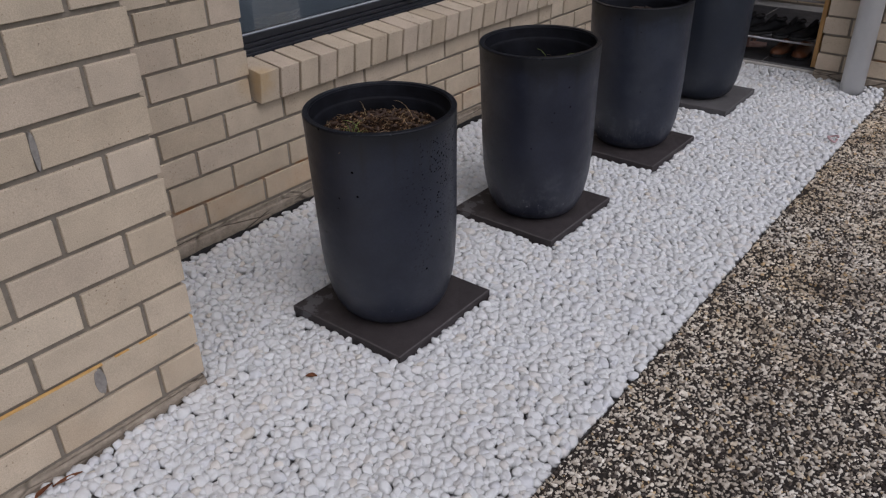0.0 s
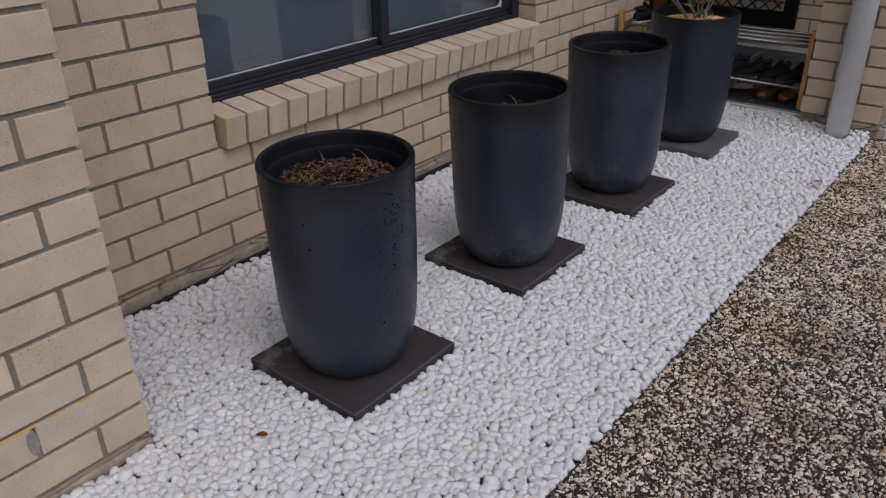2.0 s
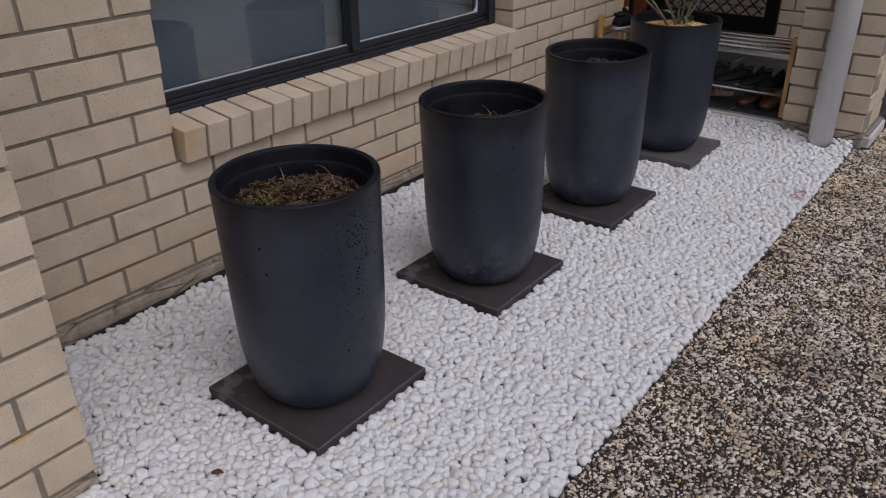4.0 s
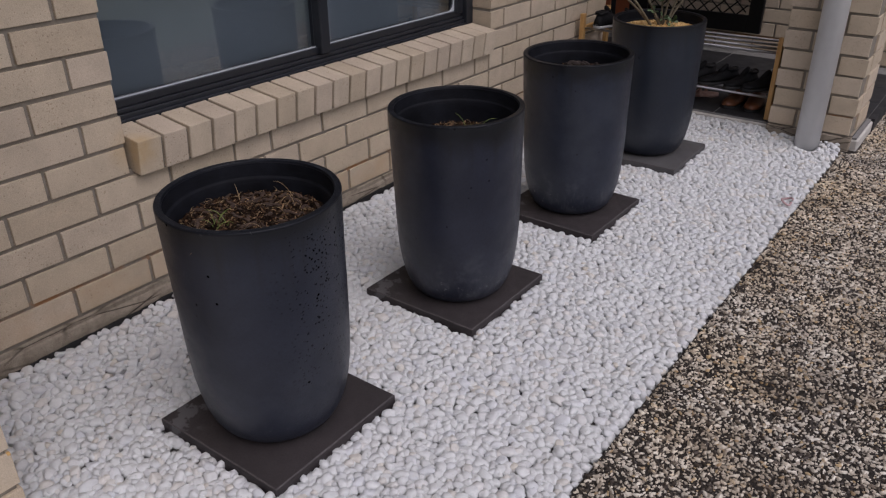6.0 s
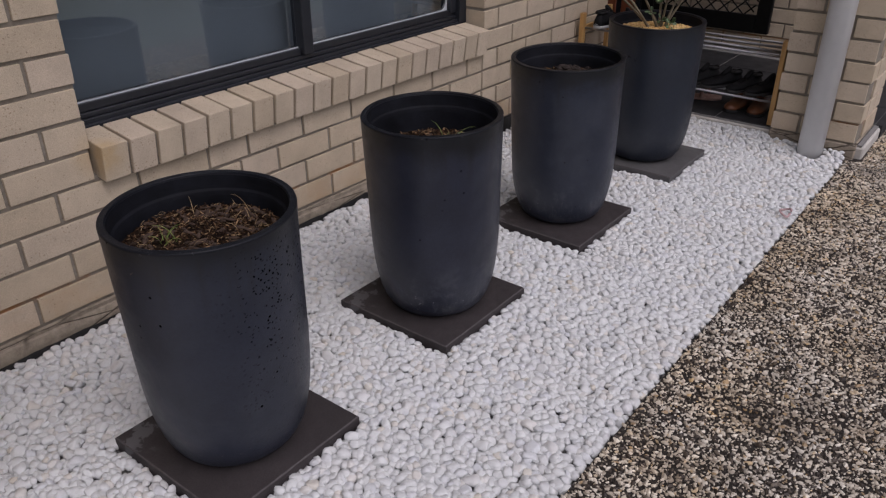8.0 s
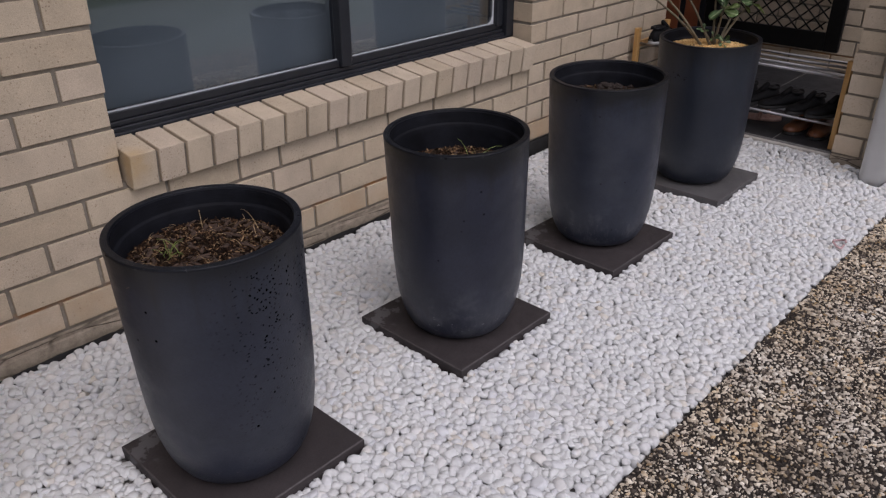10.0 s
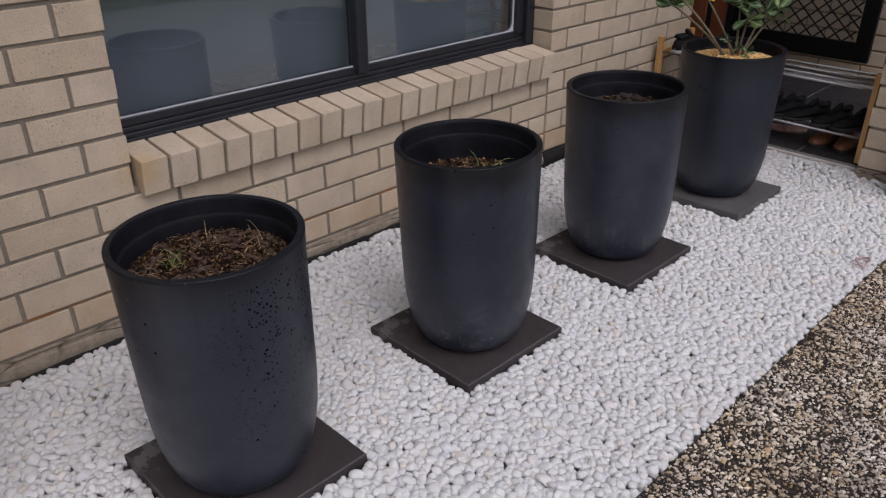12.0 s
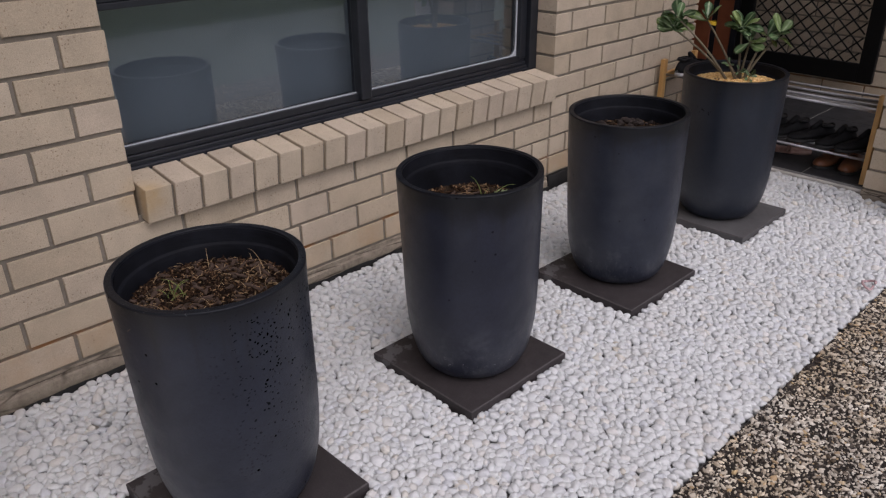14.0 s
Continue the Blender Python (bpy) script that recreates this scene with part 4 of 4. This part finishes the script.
for si, ((across, deep, up), count, long) in enumerate(STEMS):
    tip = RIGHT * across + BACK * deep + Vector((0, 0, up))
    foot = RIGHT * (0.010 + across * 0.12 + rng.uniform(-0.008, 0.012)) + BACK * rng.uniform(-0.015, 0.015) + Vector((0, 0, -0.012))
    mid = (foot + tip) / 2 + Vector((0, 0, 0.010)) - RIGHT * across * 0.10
    line = [foot * (1 - f) ** 2 + mid * 2 * f * (1 - f) + tip * f * f for f in (0, 0.2, 0.4, 0.6, 0.8, 1)]
    thick = 0.0055 if up > 0.1 else 0.002
    stem = part("stem", tube(line, [thick * (1 - 0.09 * i) for i in range(6)], 9), STEM, plant, smooth=True)
    axis = ((line[-1] - line[-2]).normalized() * 0.4 + Vector((0, 0, 0.75)) - BACK * 0.55).normalized()
    u = axis.orthogonal().normalized()
    w = axis.cross(u)
    for k in range(count):
        a = k * 2.4 + si * 1.3
        open_ = rng.uniform(0.8, 1.85) if k < count * 0.55 else rng.uniform(0.35, 0.95)
        d = (u * math.cos(a) + w * math.sin(a)) * math.sin(open_) + axis * math.cos(open_)
        at = line[-1] - (line[-1] - line[-2]).normalized() * rng.uniform(0, 0.014) + d * 0.003
        yellow = si == 2 and k == 1
        ob = new("leaf", yellow_form if yellow else leaf_forms[rng.randrange(4)])
        if yellow:
            tagged(ob, "yellowed leaf")
        ob.parent = stem
        face = axis.cross(d).normalized()
        turn = Matrix((d, face, d.cross(face))).transposed().to_4x4()
        ob.matrix_basis = Matrix.Translation(at) @ turn @ pose(0, 0, 0, rng.uniform(-24, 24), 0, 0) @ Matrix.Scale(long / 0.06 * rng.uniform(1.1, 1.5), 4)

# ---------------------------------------------------------------- downpipe
pipe_top, pipe_foot = Vector((1.262, 2.556, WALL_TOP)), Vector((1.275, 2.556, -0.03))
downpipe = tagged(empty("downpipe", 1.275, 2.556, 0.0), "round grey plastic downpipe against the brick pier", "downpipe")
under(part("pipe", rod(pipe_foot, pipe_top, 0.0525, sides=48), PIPE, smooth=True), downpipe)
for z in (1.9,):
    under(part("bracket", box(1.20, 1.335, 2.55, 2.622, z, z + 0.03, 0.003), PIPE), downpipe)

# ---------------------------------------------------------------- shoe rack
RACK_X0, RACK_X1, RACK_F, RACK_B = 0.036, 1.052, 2.690, 2.985
rack = tagged(empty("shoe_rack", (RACK_X0 + RACK_X1) / 2, (RACK_F + RACK_B) / 2, FLOOR_Z), "two-tier shoe rack with pine ends and steel rails", "shoe rack")
for x in (RACK_X0, RACK_X1):
    for y in (RACK_F, RACK_B):
        under(part("leg", box(x - 0.011, x + 0.011, y - 0.016, y + 0.016, FLOOR_Z, 0.452, 0.003, 2), WOOD), rack)
    for z in (0.160, 0.372):
        under(part("crosspiece", box(x - 0.009, x + 0.009, RACK_F + 0.0165, RACK_B - 0.0165, z - 0.014, z + 0.014, 0.002), WOOD), rack)
for z in (0.160, 0.372):
    for j in range(4):
        y = RACK_F + 0.012 + j * (RACK_B - RACK_F - 0.024) / 3
        under(part("rail", rod((RACK_X0 + 0.0115, y, z + 0.004), (RACK_X1 - 0.0115, y, z + 0.004), 0.0062, sides=14), STEEL, smooth=True), rack)


def shoe(x, y, z, turn, upper, sole, label, size=0.27, ankle=0.085, flat=False):
    """A shoe: a lofted upper on a sole, toe along +x."""
    thing = tagged(empty("shoe", x, y, z, turn), label, "shoe", "shoes on and under the rack")

    def half(f):
        return size * (0.115 + 0.075 * math.sin(math.pi * min(1, f * 1.05)) + 0.09 * f) * (1 if f < 0.80 else math.sqrt(max(0.02, 1 - ((f - 0.80) / 0.205) ** 2))) * (1 if f > 0.06 else 0.75)

    n, ring = 16, 14

    def loft(z0, height, grow, cut):
        bm = bmesh.new()
        loops = []
        for i in range(n + 1):
            f = i / n
            w, h = half(f) * grow * 0.72, height(f)
            loops.append([bm.verts.new((size * (f - 0.5), w * math.cos(math.pi * k / (ring - 1)) * (1 - cut * math.sin(math.pi * k / (ring - 1))), z0 + h * max(0.0, math.sin(math.pi * k / (ring - 1))) ** 0.7)) for k in range(ring)])
        for a, b in zip(loops, loops[1:]):
            for k in range(ring - 1):
                bm.faces.new((a[k], a[k + 1], b[k + 1], b[k]))
            bm.faces.new((a[-1], a[0], b[0], b[-1]))
        bm.faces.new(loops[0])
        bm.faces.new(loops[-1][::-1])
        bmesh.ops.recalc_face_normals(bm, faces=bm.faces)
        return bm

    part("sole", loft(0.0, lambda f: 0.020 + 0.006 * (f < 0.3), 1.06, 0.0), sole, thing, smooth=True)
    if flat:
        strap = bmesh.new()
        pts = [Vector((size * 0.12 + 0.02 * math.cos(a), 0.045 * math.cos(a), 0.012 + 0.045 * math.sin(a))) for a in [math.pi * k / 8 for k in range(9)]]
        tube(pts, [0.009] * 9, 8, strap)
        part("strap", strap, upper, thing, smooth=True)
    else:
        body = part("upper", loft(0.016, lambda f: ankle * min(1.0, 0.55 + 3.5 * f) * (1 - 0.55 * min(1, max(0, (f - 0.30) / 0.42))) * (1 if f < 0.85 else max(0.35, 1 - (f - 0.85) * 3.2)), 1.0, 0.25), upper, thing, smooth=True)
        def crest(f):
            return 0.016 + ankle * min(1.0, 0.55 + 3.5 * f) * (1 - 0.55 * min(1, max(0, (f - 0.30) / 0.42)))

        collar = bmesh.new()
        rim = [Vector((size * (0.185 - 0.145 * math.cos(g) - 0.5), 0.027 * math.sin(g), crest(0.185 - 0.145 * math.cos(g)) - 0.007 * abs(math.sin(g)) + 0.016 * max(0.0, math.cos(g)) ** 3)) for g in [k * math.tau / 20 for k in range(21)]]
        tube(rim, [0.0058] * 21, 8, collar)
        part("collar", collar, upper, body, smooth=True)
        mouth = bmesh.new()
        fan = [mouth.verts.new(p + Vector((0, 0, 0.0015))) for p in rim[:-1]]
        mouth.faces.new(fan)
        bmesh.ops.solidify(mouth, geom=mouth.faces[:], thickness=0.003)
        part("insole", mouth, SOLE, body, "dark opening of the shoe")
        tongue = bmesh.new()
        tube([Vector((size * (f - 0.5), 0, crest(f) + rise)) for f, rise in ((0.50, -0.004), (0.42, 0.003), (0.36, 0.012), (0.31, 0.024))], [0.013, 0.015, 0.014, 0.009], 8, tongue)
        for v in tongue.verts:
            v.co.z = v.co.z * 0.9 + 0.1 * crest(0.4)
        part("tongue", tongue, upper, body, smooth=True)
        laces = bmesh.new()
        for k in range(1 if upper is TAN_SHOE else 4):
            xx = size * (0.02 + 0.045 * k)
            zz = 0.016 + ankle * (1 - 0.55 * min(1, max(0, ((xx / size + 0.5) - 0.30) / 0.42))) + 0.001
            rod((xx, -0.016, zz - 0.002), (xx + 0.004, 0.016, zz - 0.002), 0.0022, sides=6, bm=laces)
        part("laces", laces, sole if upper is TAN_SHOE else BLACK_SHOE, body)
    return thing


SHELF = 0.171
for x, turn in ((0.965, -118), (0.868, -110), (0.755, -122), (0.648, -114), (0.535, -120)):
    shoe(x, 2.815, SHELF, turn, BLACK_SHOE, SOLE, "black leather shoe on the lower rack shelf", 0.235, 0.050)
shoe(0.43, 2.815, SHELF, 88, BLACK_SHOE, SOLE_WHITE, "black trainer with white sole on the lower rack shelf")
for x, turn in ((0.848, -96), (0.945, -86)):
    shoe(x, 2.865, FLOOR_Z, turn, TAN_SHOE, SOLE, "polished tan leather shoe on the tiles under the rack", 0.255, 0.066)
shoe(0.63, 2.90, FLOOR_Z, 20, SANDAL, SANDAL, "dusky pink sandal on the tiles under the rack", 0.22, flat=True)
TOP_SHELF = 0.383
for x, turn in ((0.13, 85), (0.235, 97)):
    shoe(x, 2.815, TOP_SHELF, turn, BLACK_SHOE, SOLE_WHITE, "black trainer with pale sole on the top of the rack", 0.27, 0.068)

# ---------------------------------------------------------------- porch doors
STEP_TOP = 0.165
tagged(part("door_sill", box(-1.12, -0.262, BACK_Y - 0.03, BACK_Y + 0.2, STEP_TOP - 0.03, STEP_TOP, 0.004), FRAME), "dark metal threshold of the front door", "threshold", kind="structure")
door = tagged(empty("door_1", -0.69, BACK_Y - 0.006, STEP_TOP), "closed red-brown timber front door with narrow glass strip", "door", kind="structure")
D0, D1 = -1.08, -0.30
leaf_bm = box(D0, -0.44, BACK_Y - 0.046, BACK_Y - 0.004, STEP_TOP + 0.004, 2.2, 0.003)
box(-0.40, D1, BACK_Y - 0.046, BACK_Y - 0.004, STEP_TOP + 0.004, 2.2, 0.003, bm=leaf_bm)
under(part("door_leaf", leaf_bm, TIMBER_DOOR), door)
under(part("glass_strip", box(-0.44, -0.40, BACK_Y - 0.036, BACK_Y - 0.026, STEP_TOP + 0.004, 2.2), FRAME), door)
jambs = box(D1 + 0.003, D1 + 0.04, BACK_Y - 0.05, BACK_Y + 0.0, STEP_TOP, 2.24, 0.002)
box(D0 - 0.04, D0 - 0.003, BACK_Y - 0.05, BACK_Y + 0.0, STEP_TOP, 2.24, 0.002, bm=jambs)
under(part("door_frame", jambs, FRAME), door)

screen_door = tagged(empty("security_door", 0.2, BACK_Y - 0.06, 0.19), "black security screen door with diamond grille, folded open", "door")
S0, S1, SB, ST, SY = -0.235, 0.605, 0.185, 2.19, BACK_Y - 0.075
for a, b in ((S0, S0 + 0.085), (S1 - 0.085, S1)):
    under(part("stile", box(a, b, SY - 0.016, SY + 0.016, SB, ST, 0.003), BLACK_METAL), screen_door)
under(part("bottom_rail", box(S0 + 0.086, S1 - 0.086, SY - 0.014, SY + 0.014, SB, SB + 0.105, 0.003), BLACK_METAL), screen_door)
under(part("top_rail", box(S0 + 0.086, S1 - 0.086, SY - 0.014, SY + 0.014, ST - 0.09, ST, 0.003), BLACK_METAL), screen_door)
under(part("middle_rail", box(S0 + 0.086, S1 - 0.086, SY - 0.014, SY + 0.014, 1.12, 1.20, 0.003), BLACK_METAL), screen_door)
grille = bmesh.new()
gx0, gx1, gz0, gz1 = S0 + 0.084, S1 - 0.084, SB + 0.10, 1.125
GW, GH = 0.084, 0.080
for sign in (1, -1):
    n = int((gx1 - gx0) / GW + (gz1 - gz0) / GH) + 2
    for i in range(-n, n):
        # a slanting bar clipped to the opening
        pts = []
        x_at = gx0 + i * GW
        for s in range(0, 41):
            z = gz0 + (gz1 - gz0) * s / 40
            x = x_at + sign * (z - gz0) * GW / GH
            if gx0 <= x <= gx1:
                pts.append((x, z))
        if len(pts) > 1:
            a, b = pts[0], pts[-1]
            rod((a[0], SY + sign * 0.003, a[1]), (b[0], SY + sign * 0.003, b[1]), 0.0048, sides=6, bm=grille)
under(part("grille", grille, BLACK_METAL, label="diamond-pattern metal grille"), screen_door)

# ---------------------------------------------------------------- litter on the pebbles
loop = bmesh.new()
pts = [Vector((0.019 * math.cos(a) * (1 + 0.25 * math.sin(2 * a)), 0.032 * math.sin(a), 0.004 + 0.006 * math.sin(a * 2 + 1))) for a in [k * math.tau * 0.93 / 27 for k in range(28)]]
tube(pts, [0.0042] * 28, 8, loop)
band = part("hair_tie", loop, PINK, smooth=True)
band.matrix_basis = pose(1.376, 1.860, 0.013, 0, 0, 20)
tagged(band, "faded pink elastic hair tie lying on white pebbles", "hair tie")
for i, (x, y, turn) in enumerate(((0.783, -0.535, 30), (0.625, -1.085, 78), (0.618, -1.140, 104))):
    bm = bmesh.new()
    n = 6
    row = [[bm.verts.new(((0.062 if i else 0.03) * (k / n - 0.5), (0.0065 if i else 0.009) * math.sin(math.pi * (k + 0.3) / (n + 0.6)) * s, 0.004 * math.sin(2.4 * k / n) + 0.003 * abs(s))) for s in (-1, 0, 1)] for k in range(n + 1)]
    for a, b in zip(row, row[1:]):
        for k in range(2):
            bm.faces.new((a[k], b[k], b[k + 1], a[k + 1]))
    bmesh.ops.solidify(bm, geom=bm.faces[:], thickness=0.0008)
    ob = part("dead_leaf", bm, DEAD_LEAF)
    ob.matrix_basis = pose(x, y, 0.010, 0, 0, turn)
    tagged(ob, "small curled red-brown dead leaf on white pebbles", "leaf", "dead leaves on the pebbles")


# ---------------------------------------------------------------- white pebbles
def blocked(x, y, r):
    if x < FRONT_X + 0.006 + r * 0.7 and y < STEP_Y + 0.006 + r * 0.7:
        return True
    if x < 0.024 + r * 0.8 or x > GRAVEL_EDGE - 0.002 - r * 0.6 or y > SLAB_FRONT - 0.003 - r * 0.7:
        return True
    if y > 2.60 - r * 0.6 and x > PX0:
        return True
    if math.hypot(x - 1.275, y - 2.556) < 0.054 + r * 0.6:
        return True
    for sx, sy, _ in SLABS:
        if abs(x - sx) < HALF + r * 0.62 and abs(y - sy) < HALF + r * 0.62:
            return True
    return False


rng = random.Random(77)
grid, tops = {}, []
CELL = 0.045
SIZES = [(0.0162, 2600), (0.0142, 13000), (0.0124, 30000), (0.0106, 36000), (0.0085, 30000)]
for size, tries in SIZES:
    for _ in range(tries):
        r = size * rng.uniform(0.9, 1.1)
        x, y = rng.uniform(0, GRAVEL_EDGE), rng.uniform(-2.3, SLAB_FRONT)
        if blocked(x, y, r):
            continue
        ci, cj = int(x / CELL), int(y // CELL)
        ok = True
        for i in (ci - 1, ci, ci + 1):
            for j in (cj - 1, cj, cj + 1):
                for px_, py_, pr in grid.get((i, j), ()):
                    if (px_ - x) ** 2 + (py_ - y) ** 2 < (0.735 * (pr + r)) ** 2:
                        ok = False
                        break
                if not ok:
                    break
            if not ok:
                break
        if ok:
            grid.setdefault((ci, cj), []).append((x, y, r))
            tops.append((x, y, r))


def swell(x, y):
    """The pebbles ride up a little where they meet the walls."""
    if y < STEP_Y:
        return 0.012 * max(0.0, 1 - (x - FRONT_X) / 0.12) ** 2 if x > FRONT_X else 0.012
    return 0.003 * max(0.0, 1 - x / 0.16) ** 2


near_places, far_places, under_places = [[] for _ in range(6)], [], []


def tumbled(level, seed):
    """A river pebble: a ball with worn flats."""
    rng_ = random.Random(seed)
    verts, faces = ball(level, 0.16, seed)
    verts = [Vector(v) for v in verts]
    for _ in range(9):
        n_ = Vector((rng_.gauss(0, 1), rng_.gauss(0, 1), rng_.gauss(0, 0.7))).normalized()
        off = rng_.uniform(0.66, 0.86)
        verts = [v - n_ * max(0.0, v.dot(n_) - off) * 0.9 for v in verts]
    return [tuple(v * 1.14) for v in verts], faces


for x, y, r in tops:
    a = r * rng.uniform(1.0, 1.22)
    b, c = a * rng.uniform(0.76, 0.97), a * rng.uniform(0.48, 0.62)
    # a gentle swell over the bed, with some stones riding higher
    z = -0.006 + 0.004 * noise.noise((x * 6, y * 6, 0)) + rng.uniform(-0.004, 0.005)
    z += swell(x, y)
    z += 0.040 * min(1.0, max(0.0, (y - 2.36) / 0.24)) ** 2
    m = turned((x, y, z), (a, b, c), (rng.gauss(0, 0.28), rng.gauss(0, 0.28), rng.random() * 6.3))
    if -1.15 < y < 0.55:
        near_places[rng.randrange(6)].append(m)
    else:
        far_places.append(m)
# a lower layer that fills the gaps
step = 0.023
iy = 0
y = -2.3
while y < SLAB_FRONT:
    x = 0.01 + (iy % 2) * step / 2
    while x < GRAVEL_EDGE - 0.01:
        px_, py_ = x + rng.uniform(-0.006, 0.006), y + rng.uniform(-0.006, 0.006)
        if not blocked(px_, py_, 0.006):
            s = rng.uniform(0.010, 0.015)
            under_places.append(turned((px_, py_, swell(px_, py_) + 0.040 * min(1.0, max(0.0, (py_ - 2.36) / 0.24)) ** 2 - 0.0065 - 0.007 * max(0.0, 1 - px_ / 0.55) + rng.uniform(-0.003, 0.002)), (s * 1.35, s * 1.15, s * 0.75), (rng.gauss(0, 0.5), rng.gauss(0, 0.5), rng.random() * 6.3)))
        x += step
    y += step * 0.87
    iy += 1
gravel = tagged(empty("pebble_bed", 0.7, 0.3, 0.0), "bed of smooth white garden pebbles round the planters", "pebbles", kind="stuff")
for i, places in enumerate(near_places):
    v, f = tumbled(3, i + 1)
    tagged(under(part("pebbles", cloud_mesh("pebbles", v, f, places, PEBBLE), PEBBLE), gravel), kind="stuff")
v, f = tumbled(2, 15)
tagged(under(part("pebbles", cloud_mesh("pebbles", v, f, far_places, PEBBLE), PEBBLE), gravel), kind="stuff")

v, f = ball(1)
tagged(under(part("pebbles", cloud_mesh("pebbles", v, f, under_places, PEBBLE), PEBBLE), gravel), kind="stuff")

# ---------------------------------------------------------------- stones of the exposed aggregate
rng = np.random.default_rng(8)
sp = 0.0068
xs, ys = np.meshgrid(np.arange(GRAVEL_EDGE + 0.006, 2.06, sp), np.arange(-0.55, 3.3, sp))
pts = np.stack([xs.ravel(), ys.ravel()], 1)
pts = pts + rng.uniform(-0.0042, 0.0042, pts.shape)
pts = pts[~((pts[:, 0] < 1.475) & (pts[:, 1] > 2.6))]
keep = np.array([noise.noise((p[0] * 22, p[1] * 22, 3.0)) for p in pts]) + rng.uniform(-0.7, 0.7, len(pts)) > -0.69
pts = pts[keep]
n = len(pts)
size = rng.gamma(6.0, 0.0037 / 6.0, n).clip(0.0018, 0.0080)
ang = rng.uniform(0, math.tau, n)
flat = rng.uniform(0.68, 1.05, n)
places = np.zeros((n, 4, 4))
places[:, 0, 0], places[:, 0, 1] = np.cos(ang) * size * 1.12, -np.sin(ang) * size * flat
places[:, 1, 0], places[:, 1, 1] = np.sin(ang) * size * 1.12, np.cos(ang) * size * flat
places[:, 2, 2] = size * 0.75
places[:, 0, 3], places[:, 1, 3], places[:, 2, 3], places[:, 3, 3] = pts[:, 0], pts[:, 1], 0.003 + rng.uniform(-0.001, 0.0006, n), 1
v, f = ball(1, 0.5, 3)
tagged(part("aggregate_stones", cloud_mesh("aggregate_stones", v, f, places, STONE, smooth=False), STONE), "small cream and brown stones in the path surface", "aggregate", kind="stuff")
